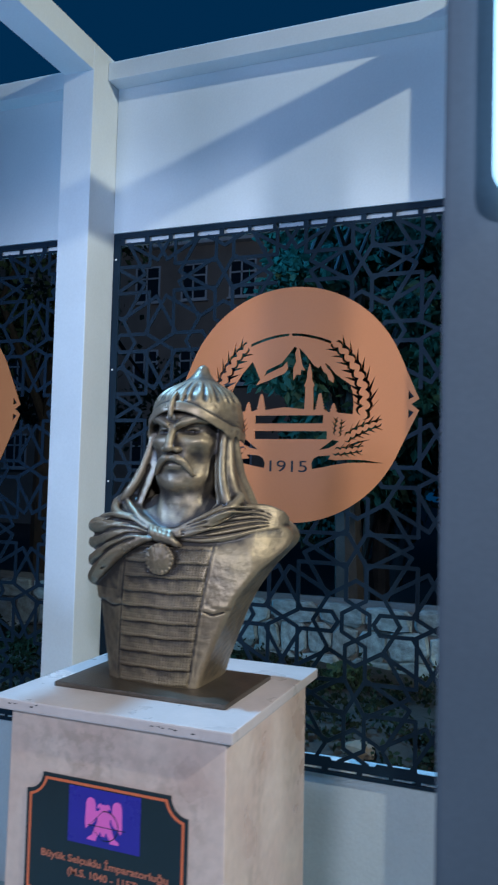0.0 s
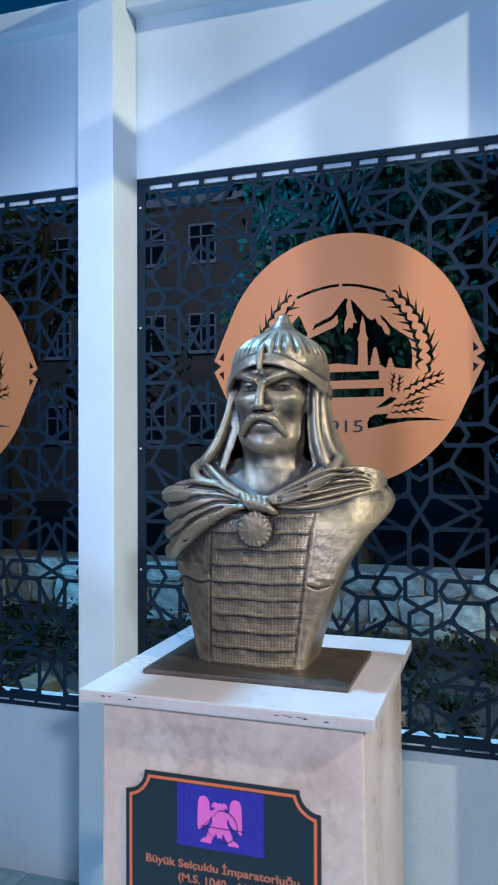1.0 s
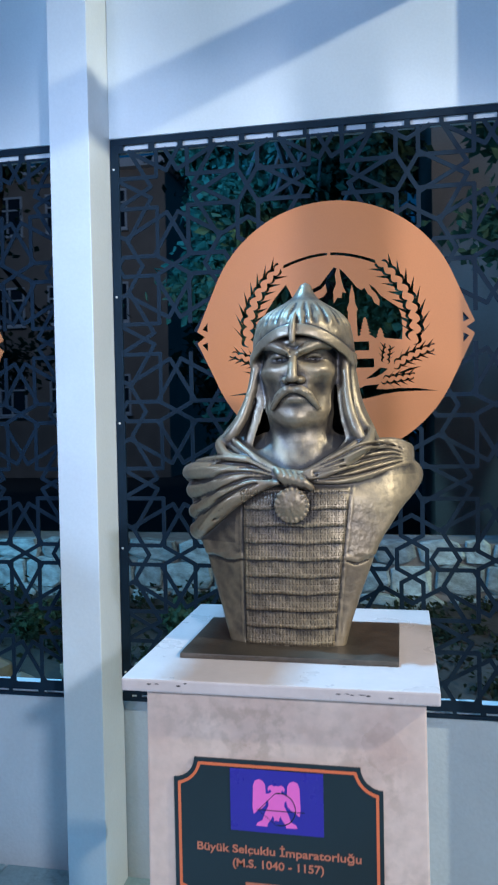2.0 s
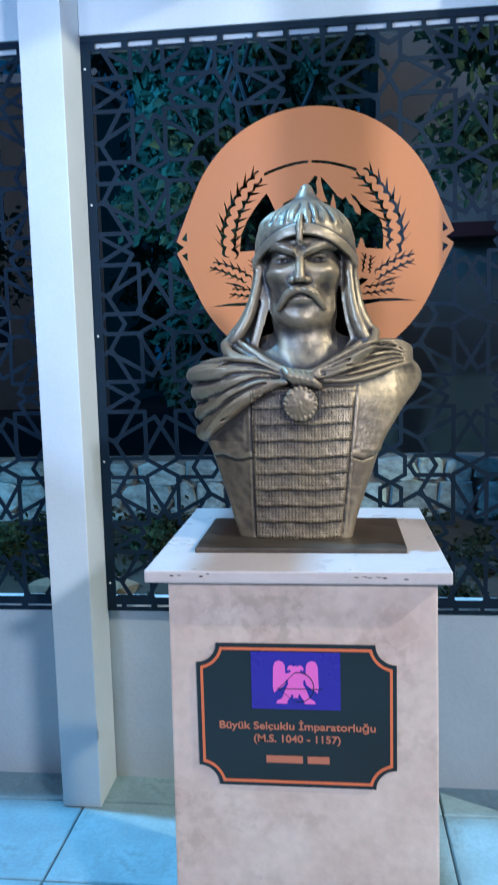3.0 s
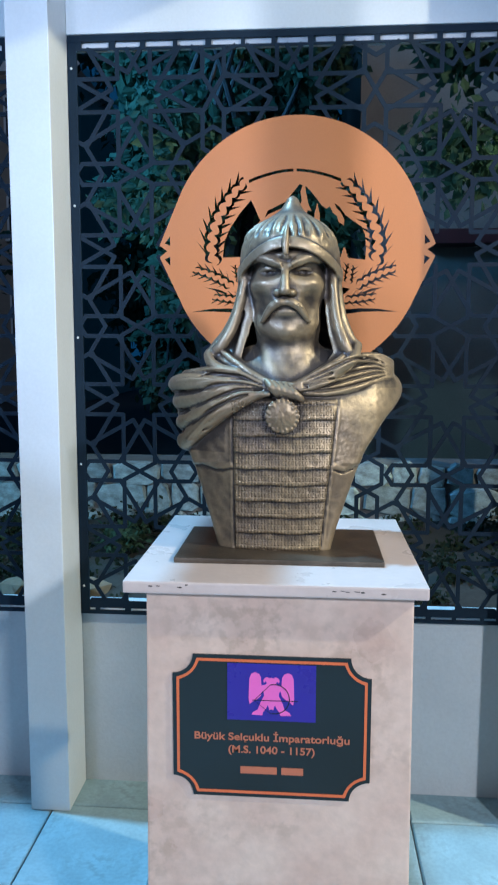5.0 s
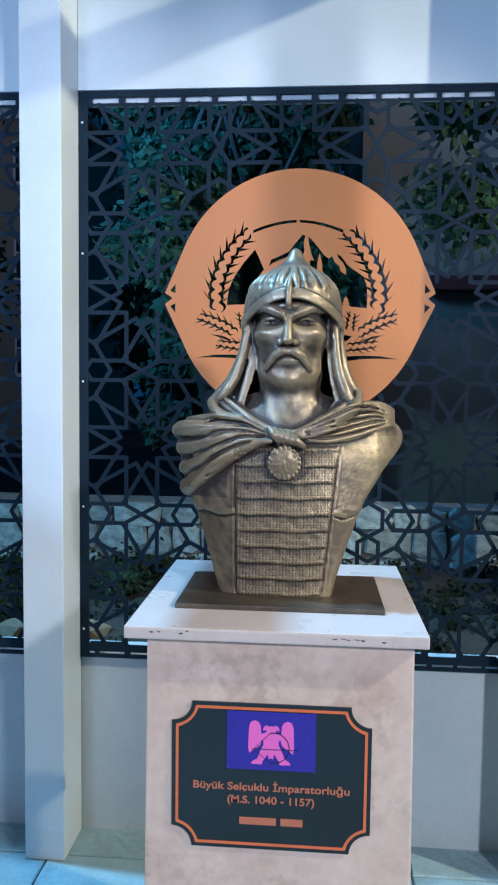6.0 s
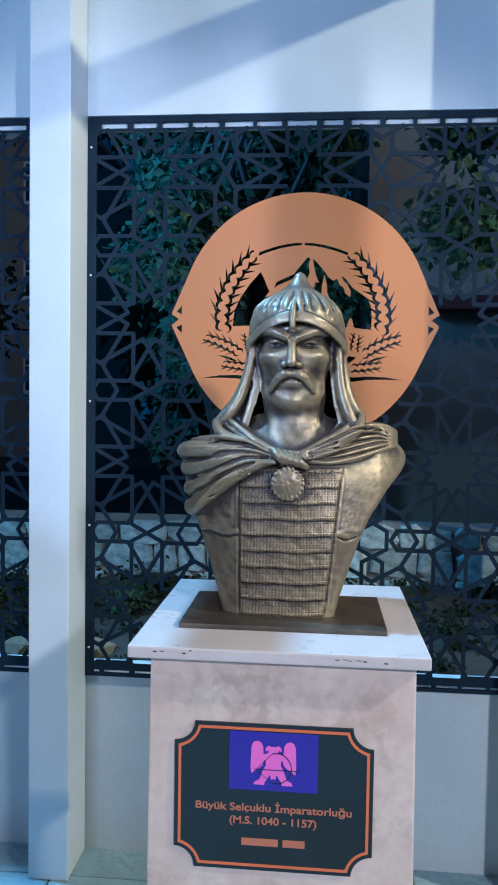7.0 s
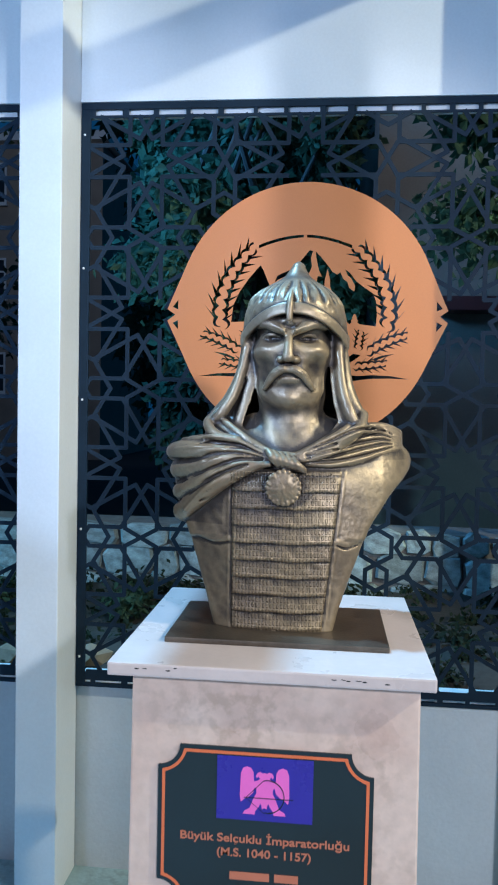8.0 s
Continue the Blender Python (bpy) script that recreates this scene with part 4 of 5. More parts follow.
def emblem_cuts():
    """All openings of the plate in units of its radius, round its centre."""
    cuts = []
    o = -0.012
    for s in (-1, 1):
        m = [(o + s * (0.012 + 0.345 * t), 0.602 - 0.078 * t ** 1.8) for t in np.linspace(0, 1, 10)]
        n = [(a, b - 0.021 - 0.004 * k / 9) for k, (a, b) in enumerate(m)]
        cuts.append(m + n[::-1])
        up = [(o + s * a, b) for a, b in ((0.622, -0.130), (0.652, -0.02), (0.640, 0.11), (0.600, 0.23), (0.545, 0.33), (0.470, 0.43), (0.385, 0.510))]
        cuts += ear(up, 9, 0.066, 9)
        lo = [(o + s * a, b) for a, b in ((0.480, -0.298), (0.58, -0.235), (0.69, -0.187), (0.79, -0.157))]
        cuts += ear(lo, 6, 0.042, 6)
        lo2 = [(o + s * a, b) for a, b in ((0.385, -0.398), (0.47, -0.392), (0.56, -0.382), (0.64, -0.371))]
        cuts += ear(lo2, 5, 0.036, 5)
        st = [(o + s * a, b) for a, b in ((0.425, -0.275), (0.424, -0.23), (0.432, -0.18), (0.442, -0.125))]
        cuts += ear(st, 4, 0.036, 4)
        cuts.append([(o + s * a, b) for a, b in ((0.270, -0.386), (0.335, -0.340), (0.385, -0.300), (0.440, -0.312), (0.400, -0.346), (0.350, -0.372))])
        cuts.append([(o + s * a, b) for a, b in ((0.520, -0.345), (0.600, -0.312), (0.700, -0.298), (0.610, -0.328), (0.545, -0.351))])
        cuts.append([(o + s * a, b) for a, b in ((0.206, -0.500), (0.225, -0.458), (0.262, -0.438), (0.372, -0.430), (0.350, -0.464), (0.420, -0.470), (0.520, -0.462), (0.660, -0.466), (0.815, -0.490), (0.660, -0.486), (0.520, -0.490), (0.400, -0.507), (0.300, -0.530), (0.212, -0.545))])
        # pointed slots inside the side tips
        cuts.append([(s * 0.992, 0.100), (s * 1.036, 0.046), (s * 0.992, 0.026)])
        cuts.append([(s * 0.992, -0.128), (s * 1.036, -0.078), (s * 0.992, -0.056)])

    def fir(x, z, width, height, tiers):
        # tiers of boughs with drooping points, from the right foot over the top to the left foot
        half = []
        for k in range(tiers):
            w = width * (1 - 0.8 * k / tiers)
            half += [(w, z + height * k / tiers), (0.55 * w, z + height * (k + 0.62) / tiers)]
        half.append((0.12 * width, z + height))
        return [(x + a, b) for a, b in half] + [(x - a, b) for a, b in half[::-1]]

    # hills with snow, the slender tower and firs left standing
    hills = [(-0.574, -0.067), (-0.560, 0.060), (-0.513, 0.164), (-0.440, 0.270), (-0.352, 0.371), (-0.325, 0.320), (-0.300, 0.260), (-0.278, 0.215), (-0.315, 0.165),
             (-0.200, 0.205), (-0.130, 0.235), (-0.060, 0.262), (-0.030, 0.300), (-0.040, 0.360), (-0.075, 0.322), (-0.213, 0.262), (-0.243, 0.237), (-0.222, 0.290), (-0.085, 0.352),
             (-0.045, 0.402), (0.025, 0.487), (0.048, 0.476), (0.033, 0.430), (0.042, 0.360), (0.018, 0.300), (0.022, 0.205), (0.050, 0.250), (0.082, 0.246), (0.088, 0.290), (0.120, 0.283),
             (0.098, 0.330), (0.085, 0.380), (0.074, 0.430), (0.069, 0.476), (0.110, 0.435), (0.165, 0.368), (0.200, 0.322), (0.236, 0.300), (0.260, 0.318), (0.284, 0.268), (0.315, 0.245),
             (0.330, 0.200), (0.370, 0.172), (0.374, 0.215), (0.345, 0.270), (0.312, 0.302), (0.296, 0.342), (0.335, 0.312), (0.382, 0.250), (0.450, 0.200), (0.509, 0.160), (0.535, 0.100),
             (0.545, 0.0), (0.540, -0.090)]
    hills += fir(0.376, -0.076, 0.038, 0.078, 3)
    hills += fir(0.259, -0.054, 0.051, 0.142, 6)
    tower = ((0.039, -0.046), (0.033, 0.138), (0.044, 0.155), (0.033, 0.180), (0.022, 0.210), (0.020, 0.262), (0.0, 0.345))
    hills += [(0.163 + a, b) for a, b in tower] + [(0.163 - a, b) for a, b in tower[-2::-1]]
    hills += [(-0.038, -0.026), (-0.120, -0.034), (-0.190, -0.044)]
    hills += fir(-0.262, -0.050, 0.051, 0.138, 6)
    hills += fir(-0.381, -0.062, 0.038, 0.082, 3)
    cuts.append(hills)
    # two rows of plain bars
    cuts.append([(-0.314, -0.096), (0.289, -0.096), (0.289, -0.164), (-0.314, -0.164)])
    cuts.append([(-0.316, -0.229), (0.325, -0.229), (0.325, -0.297), (-0.316, -0.297)])
    return cuts


def emblem_plate_mesh(cx):
    # a disc whose sides run out straight into notched double points
    a0 = radians(23)
    side = [(1.077, -0.062), (1.016, -0.014), (1.077, 0.028)]
    rim = [(math.cos(a), math.sin(a)) for a in np.linspace(a0, math.pi - a0, 70)]
    rim += [(-x, z) for x, z in side[::-1]]
    rim += [(math.cos(a), math.sin(a)) for a in np.linspace(math.pi + a0, math.tau - a0, 70)]
    rim += side
    rim = [(cx + DISC_R * x, DISC_Z + DISC_R * z) for x, z in rim]
    holes = [[(cx + DISC_R * a, DISC_Z + DISC_R * b) for a, b in loop] for loop in emblem_cuts()]
    return prism(bmesh.new(), rim, Y_SCREEN - 0.006, 0.004, holes)


def lattice(cx, x0, x1, z0, z1):
    """Twelve-fold rosettes in a square net, with hexagons and five-pointed stars between them, cut out of sheet metal."""
    half, d = 0.5, 0.104                # half a net square, and how far the straps pass from a rosette's centre
    px, pz = 0.510, 0.487
    paths = []
    for k in range(12):
        t = k * math.pi / 6
        c, q = math.cos(t), math.sin(t)
        tip = (half * c, half * q)
        for s in (-1, 1):
            run = half - d * math.tan(math.pi / 6)
            # from the inner star along one side of a petal to its shoulder, then over its outer tip
            line = [(d, s * d), (run, s * d), (half, 0.0)]
            if k % 3 == 0:
                line.append((half + 0.002, -s * 0.004))
            paths.append([(a * c - b * q, a * q + b * c) for a, b in line])
    mx, mz = half - half * math.cos(math.pi / 6), half / 2      # an outer tip seen from the corner of the net
    peak = mz + mx * math.tan(math.pi / 6)
    corner = []
    for s in (-1, 1):
        for r in (-1, 1):
            corner.append([(s * mx, r * mz), (s * mx, r * 0.155), (0.0, r * 0.116), (-s * 0.092, r * 0.062), (-s * 0.092, 0.0)])
            corner.append([(s * mx, r * mz), (0.0, r * peak)])
            corner.append([(s * mz, r * mx), (s * 0.160, r * mx), (s * 0.118, 0.0)])
            corner.append([(s * mz, r * mx), (s * peak, 0.0)])
    segs = []
    for i in range(-3, 4):
        for j in range(-3, 4):
            for group, ox, oz in ((paths, 0.0, 0.0), (corner, 0.5, 0.5)):
                for line in group:
                    pts = [(cx + (i + ox + a) * px, 1.376 + (j + oz + b) * pz) for a, b in line]
                    segs += list(zip(pts[:-1], pts[1:]))
    loops = []
    for (ax, az), (bx, bz) in segs:
        # keep inside the frame and outside the round plate
        if not (x0 < ax < x1 and z0 < az < z1 or x0 < bx < x1 and z0 < bz < z1):
            continue
        t0, t1 = 0.0, 1.0
        for p, e, lo, hi in ((ax, bx - ax, x0, x1), (az, bz - az, z0, z1)):
            if abs(e) > 1e-9:
                u0, u1 = sorted(((lo - p) / e, (hi - p) / e))
                t0, t1 = max(t0, u0), min(t1, u1)
        if t1 <= t0:
            continue
        ax, az, bx, bz = ax + t0 * (bx - ax), az + t0 * (bz - az), ax + t1 * (bx - ax), az + t1 * (bz - az)
        if math.hypot((ax + bx) / 2 - cx, (az + bz) / 2 - DISC_Z) < DISC_R - 0.025:
            continue
        ln = math.hypot(bx - ax, bz - az)
        if ln < 0.003:
            continue
        dx, dz = (bx - ax) / ln, (bz - az) / ln
        wd, ex = 0.0068, 0.0035
        ax, az, bx, bz = ax - dx * ex, az - dz * ex, bx + dx * ex, bz + dz * ex
        loops.append([(ax - dz * wd, az + dx * wd), (bx - dz * wd, bz + dx * wd), (bx + dz * wd, bz - dx * wd), (ax + dz * wd, az - dx * wd)])
    return loops


def metal_screen(i):
    x0, x1 = COL_X + COL + i * PITCH + 0.002, COL_X + (i + 1) * PITCH - 0.002
    cx = (x0 + x1) / 2
    z0, z1 = SCREEN_Z0, SCREEN_Z1
    ob = empty("metal_screen", cx, Y_SCREEN, z0)
    tagged(ob, "black laser-cut metal screen with interlaced star straps", "screen", "metal screens")
    fr = bmesh.new()
    y0, y1 = Y_SCREEN - 0.002, Y_SCREEN + 0.010
    add_box(fr, x0, x1, y0, y1, z1 - 0.020, z1, 0.002)
    add_box(fr, x0, x1, y0, y1, z0, z0 + 0.012, 0.002)
    add_box(fr, x0, x0 + 0.030, y0 + 0.0005, y1 - 0.0005, z0 + 0.012, z1 - 0.020, 0.002)
    add_box(fr, x1 - 0.030, x1, y0 + 0.0005, y1 - 0.0005, z0 + 0.012, z1 - 0.020, 0.002)
    part("frame", fr, BLACK, ob)
    def bar(xa, xb, za, zb):
        return [(xa, za), (xb, za), (xb, zb), (xa, zb)]

    loops = lattice(cx, x0 + 0.02, x1 - 0.02, z0 + 0.036, z1 - 0.043)
    rnd = random.Random(11 + i)
    loops += [bar(x0 + 0.02, x1 - 0.02, z1 - 0.047, z1 - 0.039), bar(x0 + 0.02, x1 - 0.02, z0 + 0.022, z0 + 0.048)]
    x = x0 + 0.03
    while x < x1 - 0.06:
        wd = rnd.uniform(0.012, 0.022)
        loops += [bar(x, x + wd, z1 - 0.041, z1 - 0.018), bar(x + 0.02, x + 0.02 + wd, z0 + 0.010, z0 + 0.024)]
        x += rnd.uniform(0.085, 0.12)
    straps = part("strapwork", sheet(bmesh.new(), loops, Y_SCREEN, 0.004), BLACK, ob, "sheet metal cut into interlaced star straps")
    straps.data.materials.append(CUTSTEEL)
    straps.data.polygons.foreach_set("material_index", [0 if abs(p.normal.y) > 0.5 else 1 for p in straps.data.polygons])
    ecx = -0.893 + i * PITCH
    plate_ob = part("emblem_plate", emblem_plate_mesh(ecx), COPPER, ob, "round copper-coloured plate with cut-out wheat and hills")
    writing("year", "1915", 0.056, ecx - 0.020 * DISC_R, 1.866 - 0.572 * DISC_R, Y_SCREEN - 0.0068, INK, plate_ob, "black cut numerals", width=0.137)
    pin = bmesh.new()
    bmesh.ops.create_cone(pin, cap_ends=True, segments=8, radius1=0.0045, radius2=0.003, depth=0.004)
    first = None
    for sx in (x0 + 0.012, x1 - 0.012):
        for k in range(5):
            at = pose(sx, y0 - 0.001, z0 + 0.1 + k * (z1 - z0 - 0.2) / 4, 90)
            if first is None:
                first = part("screw", pin, FRAMEW, ob, "pale screw head")
                sc = first
            else:
                sc = new("screw", first.data)
                sc.parent = ob
                sc.matrix_parent_inverse = ob.matrix_world.inverted()
            sc.matrix_basis = at
    return ob


for i in (-1, 0):
    metal_screen(i)
    fx0, fx1 = COL_X + i * PITCH + COL + 0.001, COL_X + (i + 1) * PITCH - 0.001
    lip = box("trim", fx0, fx1, Y_SCREEN + 0.016, Y_SCREEN + 0.040, SCREEN_Z1 - 0.040, SCREEN_Z1 - 0.002, WHITE, 0.002)
    tagged(lip, "white lower lip of the fascia behind the screen", "trim", "trims", "structure")
    lip = box("trim", fx0, fx1, Y_WALL + 0.03, Y_WALL + 0.10, SCREEN_Z0 - 0.003, SCREEN_Z0 + 0.020, WHITE, 0.002)
    tagged(lip, "white top edge of the low wall behind the screen", "trim", "trims", "structure")

# ---- front post, shade put into its grey, with a lamp, under the rafter's end ----
shaded_post = box("shaded_post", COL_X + PITCH + 0.019, COL_X + PITCH + 0.019 + COL, FRONT_Y, FRONT_Y + 0.19, 0, 3.098, SHADEGREY, 0.006)
tagged(shaded_post, "square steel post holding up the rafter, its shade painted in as blue-grey", "column", kind="structure")
wl = empty("wall_light", -0.075, FRONT_Y - 0.001, 1.93)
tagged(wl, "long glowing cool-white lamp fixed on a post", "lamp")
tube = bmesh.new()
bmesh.ops.create_uvsphere(tube, u_segments=20, v_segments=14, radius=0.032)
for v in tube.verts:
    v.co.z += 0.16 if v.co.z > 0 else -0.16
    v.co += Vector((-0.073, FRONT_Y - 0.036, 2.085))
part("glass", tube, GLOW, wl, "glowing white glass", True)
box_part("bracket", -0.088, -0.058, FRONT_Y - 0.012, FRONT_Y + 0.001, 1.96, 2.21, SHADEGREY, wl)

# ---- behind the screens ----


def stone_wall():
    y = 5.35
    ob = empty("stone_wall", -1.0, y, -0.04)
    tagged(ob, "low rubble stone wall with open joints", "wall", kind="structure")
    part("core", add_box(bmesh.new(), -9, 7, y + 0.03, y + 0.4, -0.04, 0.78), MORTAR, ob)
    rnd = random.Random(21)
    shapes = []
    for k in range(9):
        bm = bmesh.new()
        n = rnd.choice((6, 7, 8, 9))
        a0 = rnd.uniform(0, 1)
        ring = [((0.5 + rnd.uniform(-0.07, 0.03)) * math.copysign(abs(math.cos(a)) ** 0.55, math.cos(a)), (0.5 + rnd.uniform(-0.07, 0.03)) * math.copysign(abs(math.sin(a)) ** 0.55, math.sin(a))) for a in [a0 + math.tau * j / n for j in range(n)]]
        f0 = [bm.verts.new((x, 0.35, z)) for x, z in ring]
        f1 = [bm.verts.new((x, -0.25, z)) for x, z in ring]
        f2 = [bm.verts.new((x * 0.90, -0.5 + rnd.uniform(-0.15, 0.15), z * 0.90)) for x, z in ring]
        for a, b in ((f0, f1), (f1, f2)):
            for j in range(n):
                bm.faces.new((a[j], a[(j + 1) % n], b[(j + 1) % n], b[j]))
        bm.faces.new(f2)
        bmesh.ops.recalc_face_normals(bm, faces=bm.faces[:])
        me = bpy.data.meshes.new("stone")
        bm.to_mesh(me)
        bm.free()
        me.materials.append(STONE)
        shapes.append(me)
    z = 0.0
    for row, h in enumerate((0.24, 0.22, 0.20, 0.15)):
        x = -5.2 + rnd.uniform(0, 0.2)
        while x < 2.6:
            wd = rnd.uniform(0.16, 0.36)
            st = new("stone", rnd.choice(shapes))
            st.parent = ob
            st.matrix_parent_inverse = ob.matrix_world.inverted()
            st.location = (x + wd / 2, y + 0.03, z + h / 2 + rnd.uniform(-0.012, 0.012))
            st.scale = (wd * 1.06, 0.07, h * 1.08)
            st.rotation_euler = (0, rnd.uniform(-0.12, 0.12), 0)
            x += wd
        z += h - 0.005


stone_wall()


def bank_height(x, y):
    """The planted bank rises behind the parapet and lies nearly level before the stone wall."""
    k = min(max((y - 3.35) / 0.95, 0.0), 1.0)
    k = k * k * (3 - 2 * k)
    return -0.045 + 0.40 * k + 0.05 * max(y - 4.3, 0.0) + k * (0.020 * math.sin(3.1 * x + 1.3 * y) + 0.014 * math.sin(7.3 * x - 4.1 * y) + 0.010 * math.sin(17 * x + 11 * y))


def soil_bank():
    bm = bmesh.new()
    xs, ys = np.linspace(-9, 7, 150), np.linspace(3.3, 5.372, 30)
    rows = [[bm.verts.new((x, y, bank_height(x, y))) for x in xs] for y in ys]
    for a, b in zip(rows[:-1], rows[1:]):
        for i in range(len(xs) - 1):
            bm.faces.new((a[i], a[i + 1], b[i + 1], b[i]))
    # skirts down into the ground
    for row in (rows[0], rows[-1]):
        low = [bm.verts.new((v.co.x, v.co.y, -0.2)) for v in row]
        for i in range(len(row) - 1):
            bm.faces.new((row[i], low[i], low[i + 1], row[i + 1]))
    bmesh.ops.recalc_face_normals(bm, faces=bm.faces[:])
    ob = mesh_object("soil_bank", bm, SOIL, True)
    tagged(ob, "dark planted earth bank between parapet and stone wall", "ground", kind="structure")
    rnd = random.Random(31)
    for k in range(46):
        x, y = rnd.uniform(-3.2, 1.2), rnd.uniform(3.5, 4.15)
        r = rnd.uniform(0.05, 0.13)
        bm = bmesh.new()
        bmesh.ops.create_icosphere(bm, subdivisions=1, radius=r)
        for v in bm.verts:
            v.co = Vector((v.co.x * rnd.uniform(0.8, 1.35), v.co.y * rnd.uniform(0.75, 1.1), v.co.z * rnd.uniform(0.5, 0.8)))
        st = mesh_object("stone", bm, BROWNSTONE)
        st.location = (x, y, bank_height(x, y) + 0.15 * r)
        tagged(st, "brown field stone lying on the earth bank", "stone", "bank stones")


soil_bank()


def leaf_points(center, size, rnd):
    """One small bent leaf of four triangles."""
    d = Vector((rnd.gauss(0, 1), rnd.gauss(0, 1), rnd.gauss(-0.6, 0.8))).normalized()
    side = d.cross(Vector((rnd.gauss(0, 1), rnd.gauss(0, 1), rnd.gauss(0, 1)))).normalized()
    up = d.cross(side)
    c = Vector(center)
    p = [c, c + d * size * 0.5 + side * size * 0.28 + up * size * 0.05, c + d * size, c + d * size * 0.5 - side * size * 0.28 + up * size * 0.05, c + d * size * 0.5]
    return p


def foliage(name, clumps, count, size, seed):
    """A crown of many small leaves gathered in uneven clumps."""
    rnd = random.Random(seed)
    verts, faces = [], []
    for _ in range(count):
        cx, cy, cz, r = rnd.choice(clumps)
        g = [rnd.gauss(0, 0.5) * r for _ in range(3)]
        c = (cx + g[0], cy + g[1] * 0.8, cz + g[2] * 0.85)
        base = len(verts)
        s = size * rnd.uniform(0.6, 1.3)
        p = leaf_points(c, s, rnd)
        verts += [tuple(q) for q in p]
        faces += [(base, base + 1, base + 4), (base + 1, base + 2, base + 4), (base + 2, base + 3, base + 4), (base + 3, base, base + 4)]
    me = bpy.data.meshes.new(name)
    me.from_pydata(verts, [], faces)
    me.materials.append(LEAF)
    return me


def tree(x, y, height, spread, seed, leaves, leaf_size, low):
    rnd = random.Random(seed)
    ob = empty("tree", x, y, -0.04)
    tagged(ob, "dark leafy garden tree behind the screen", "tree", "garden trees")
    bm = bmesh.new()
    tips = []

    def limb(a, b, r0, r1):
        ax = (b - a)
        m = Matrix.Translation((a + b) / 2) @ ax.to_track_quat("Z", "Y").to_matrix().to_4x4()
        bmesh.ops.create_cone(bm, cap_ends=True, segments=8, radius1=r0, radius2=r1, depth=ax.length, matrix=m)

    base = Vector((x, y, -0.04))
    fork = Vector((x + rnd.uniform(-0.15, 0.15), y, low + 0.2))
    limb(base, fork, 0.13, 0.09)
    for k in range(7):
        a = k * math.tau / 7 + rnd.uniform(-0.3, 0.3)
        mid = fork + Vector((math.cos(a) * spread * 0.45, math.sin(a) * spread * 0.4, rnd.uniform(0.3, 0.55) * (height - low)))
        limb(fork, mid, 0.06, 0.035)
        for _ in range(3):
            tip = mid + Vector((rnd.uniform(-1, 1) * spread * 0.5, rnd.uniform(-1, 1) * spread * 0.45, rnd.uniform(-0.3, 0.45) * (height - low)))
            limb(mid, tip, 0.03, 0.008)
            tips.append((tip.x, tip.y, tip.z, spread * rnd.uniform(0.16, 0.30)))
    part("trunk", bm, BARK, ob)
    me = foliage("crown", tips, leaves, leaf_size, seed)
    cr = new("crown", me)
    cr.parent = ob
    cr.matrix_parent_inverse = ob.matrix_world.inverted()
    return ob


tree(-1.38, 5.9, 4.2, 0.85, 3, 26000, 0.092, 1.5)
tree(-1.60, 7.4, 5.0, 1.0, 4, 28000, 0.13, 0.7)
tree(0.74, 4.45, 3.7, 1.05, 9, 13000, 0.085, 1.75)
tree(-5.4, 7.6, 6.0, 1.8, 12, 7000, 0.10, 2.0)
tree(3.0, 6.4, 5.0, 1.9, 15, 6000, 0.09, 1.5)
tree(-1.80, 8.8, 5.2, 1.2, 17, 22000, 0.13, 0.8)
tree(-2.4, 12.8, 6.6, 2.2, 23, 26000, 0.2, 0.4)
tree(-0.9, 17.6, 8.4, 2.4, 29, 24000, 0.24, 0.4)


def ground_cover():
    rnd = random.Random(77)
    clumps = []
    for _ in range(420):
        x, y = rnd.uniform(-4.2, 1.6), rnd.uniform(3.45, 5.25)
        clumps.append((x, y, bank_height(x, y) + 0.035, rnd.uniform(0.05, 0.11)))
    me = foliage("ground_cover", clumps, 16000, 0.045, 78)
    me.materials.clear()
    me.materials.append(IVY)
    tagged(new("ground_cover", me), "dark creeping ivy over the earth bank", "ground cover", kind="stuff")


ground_cover()


def bush(x, y, r, seed):
    rnd = random.Random(seed)
    cl = [(x + rnd.uniform(-r, r), y + rnd.uniform(-0.2, 0.2), bank_height(x, y) + rnd.uniform(0.02, r * 0.6), r * 0.5) for _ in range(7)]
    ob = new("shrub", foliage("shrub", cl, 420, 0.06, seed))
    tagged(ob, "low dark green shrub by the stone wall", "shrub", "shrubs")


for k, (x, y, r) in enumerate(((-1.9, 4.75, 0.13), (-1.2, 4.9, 0.11), (0.6, 4.6, 0.16), (-2.8, 4.7, 0.15))):
    bush(x, y, r, 40 + k)


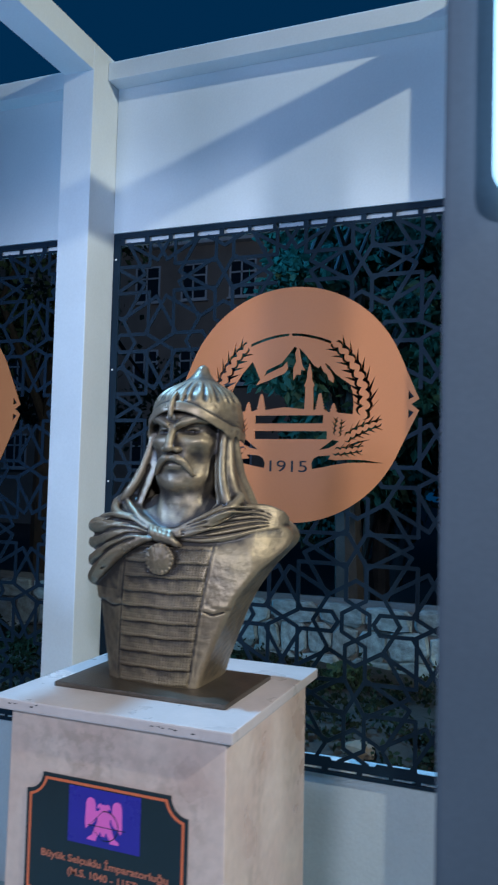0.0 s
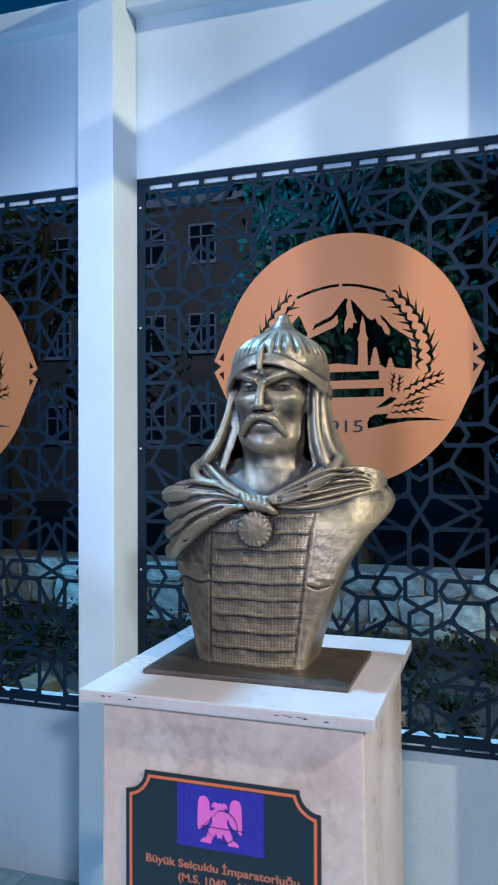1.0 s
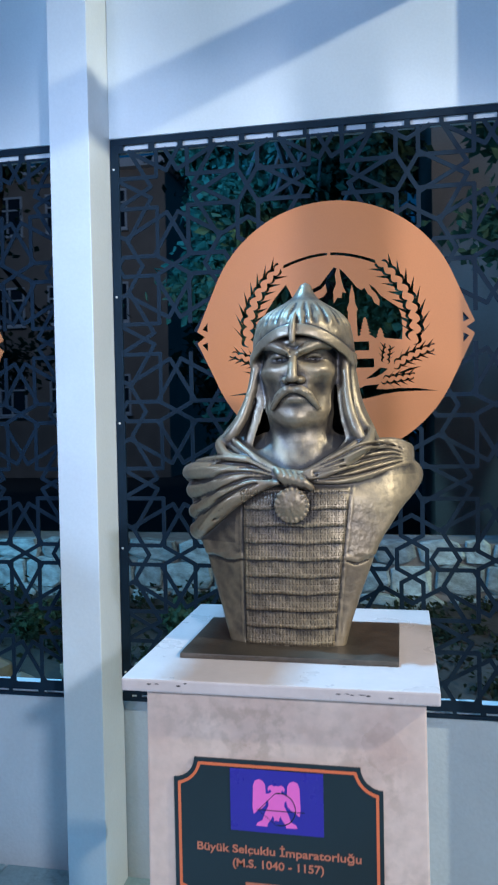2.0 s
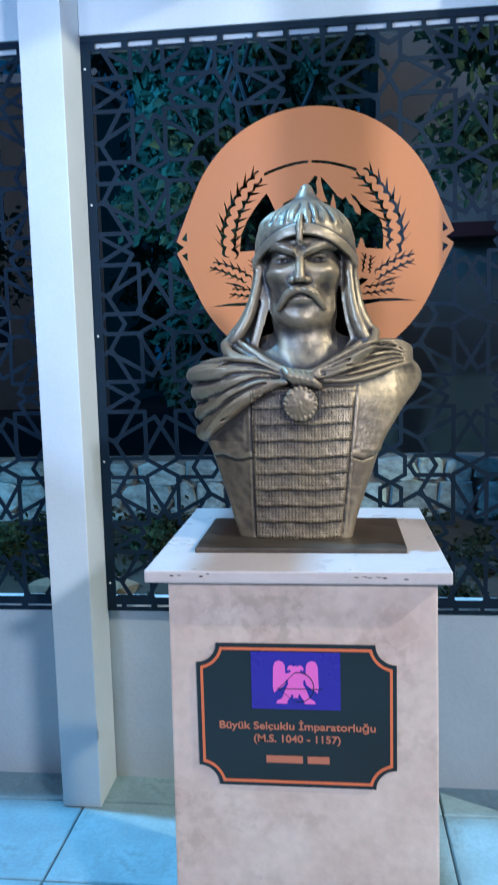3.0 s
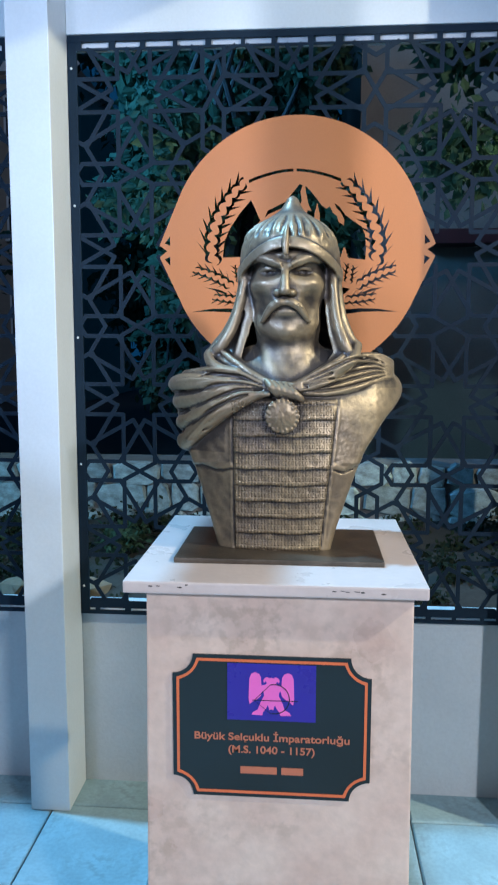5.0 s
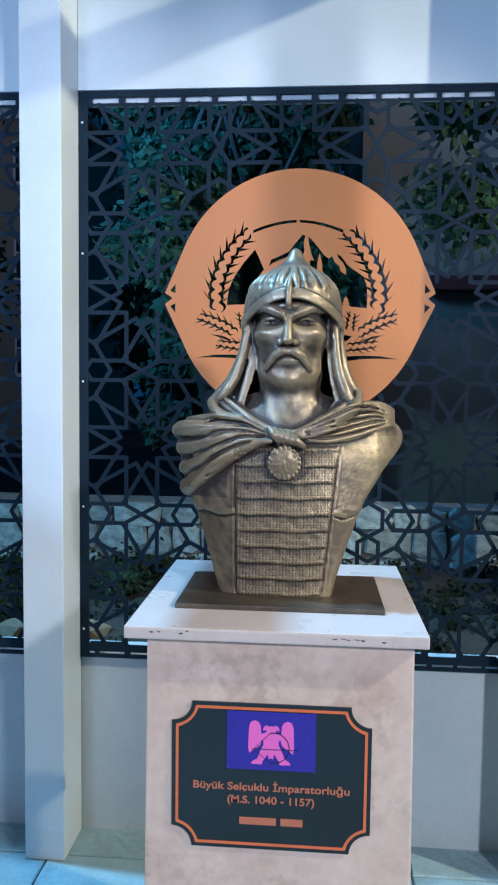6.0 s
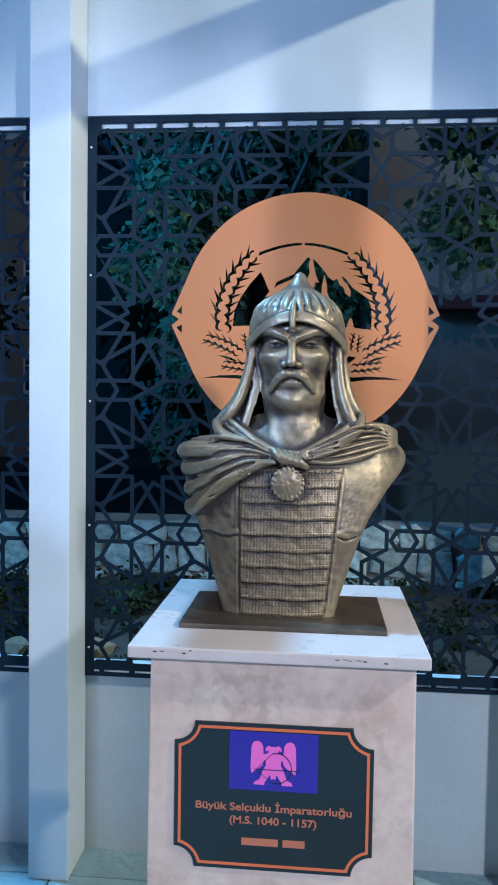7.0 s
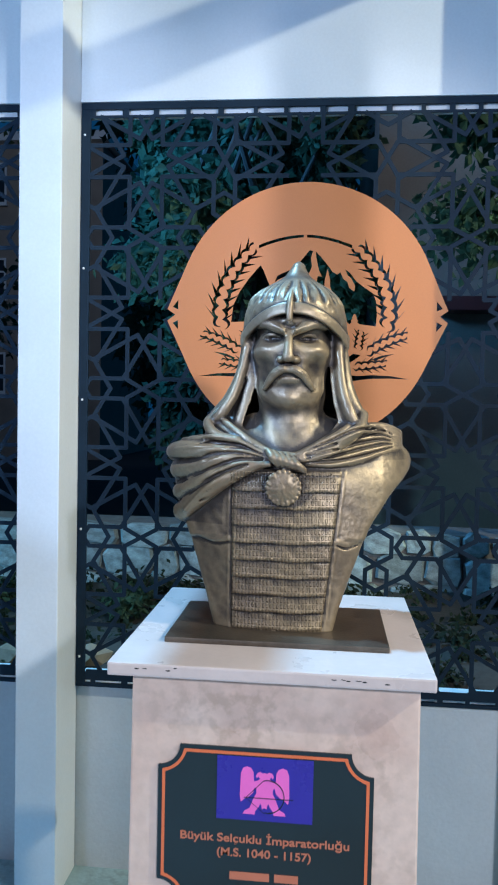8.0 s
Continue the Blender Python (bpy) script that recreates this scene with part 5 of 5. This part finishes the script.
def house(x0, x1, y, top, cols, rows, first, step):
    """A rendered house front with rows of windows and a flat cornice."""
    ob = empty("house", (x0 + x1) / 2, y, -0.04)
    tagged(ob, "beige rendered apartment house with white framed windows", "house", "houses")
    part("wall", add_box(bmesh.new(), x0, x1, y, y + 6, -0.04, top), FACADE, ob)
    part("cornice", add_box(bmesh.new(), x0 - 0.2, x1 + 0.2, y - 0.3, y + 6.2, top, top + 0.25), FRAMEW, ob)
    for zr in rows:
        for c in range(cols):
            wx = first + c * step
            w, h = 0.78, 1.05
            win = part("window", add_box(bmesh.new(), wx, wx + w, y - 0.02, y - 0.004, zr, zr + h), DARKGLASS, ob)
            fr = bmesh.new()
            t = 0.06
            add_box(fr, wx - t, wx, y - 0.05, y - 0.003, zr - t, zr + h + t)
            add_box(fr, wx + w, wx + w + t, y - 0.05, y - 0.003, zr - t, zr + h + t)
            add_box(fr, wx, wx + w, y - 0.05, y - 0.003, zr + h, zr + h + t)
            add_box(fr, wx, wx + w, y - 0.05, y - 0.003, zr - t, zr)
            add_box(fr, wx + w * 0.42, wx + w * 0.42 + 0.05, y - 0.045, y - 0.021, zr, zr + h)
            add_box(fr, wx, wx + w, y - 0.045, y - 0.021, zr + h * 0.66, zr + h * 0.66 + 0.05)
            part("frame", fr, FRAMEW, win)
            part("sill", add_box(bmesh.new(), wx - 0.1, wx + w + 0.1, y - 0.12, y - 0.003, zr - 0.12, zr - 0.065), FRAMEW, win)
    return ob


house(-22.0, -7.3, 22.0, 8.95, 7, (1.9, 4.6, 7.3), -19.2, 1.65)
house_right = house(-0.30, 8.0, 9.6, 6.4, 3, (0.9, 3.6), 2.6, 1.9)
box_part("awning", 0.42, 5.2, 9.25, 9.598, 2.70, 2.86, REDPAINT, house_right, 0.01, "dark red awning edge")

# ---- pavers ----


def pavers():
    g = 0.006
    size = 0.40
    protos = []
    rnd = random.Random(8)
    for k in range(3):
        bm = add_box(bmesh.new(), -size / 2 + g / 2, size / 2 - g / 2, -size / 2 + g / 2, size / 2 - g / 2, -0.05, 0.0)
        bmesh.ops.bevel(bm, geom=[e for e in bm.edges if e.verts[0].co.z > -0.01 and e.verts[1].co.z > -0.01], offset=0.004, segments=1, affect="EDGES")
        me = bpy.data.meshes.new("paver")
        bm.to_mesh(me)
        bm.free()
        me.materials.append(PAVER)
        protos.append(me)
    for i in range(-10, 9):
        for j in range(-8, 2):
            x, y = -0.694 + i * size, 2.533 + j * size
            ob = new("paver", protos[(i * 7 + j * 3) % 3])
            ob.parent = floor
            ob.matrix_parent_inverse = floor.matrix_world.inverted()
            ob.location = (x, y - (0.0 if j < 1 else 0.0), rnd.uniform(-0.0015, 0.0))
            ob.rotation_euler = (rnd.uniform(-0.002, 0.002), rnd.uniform(-0.002, 0.002), 0)


pavers()
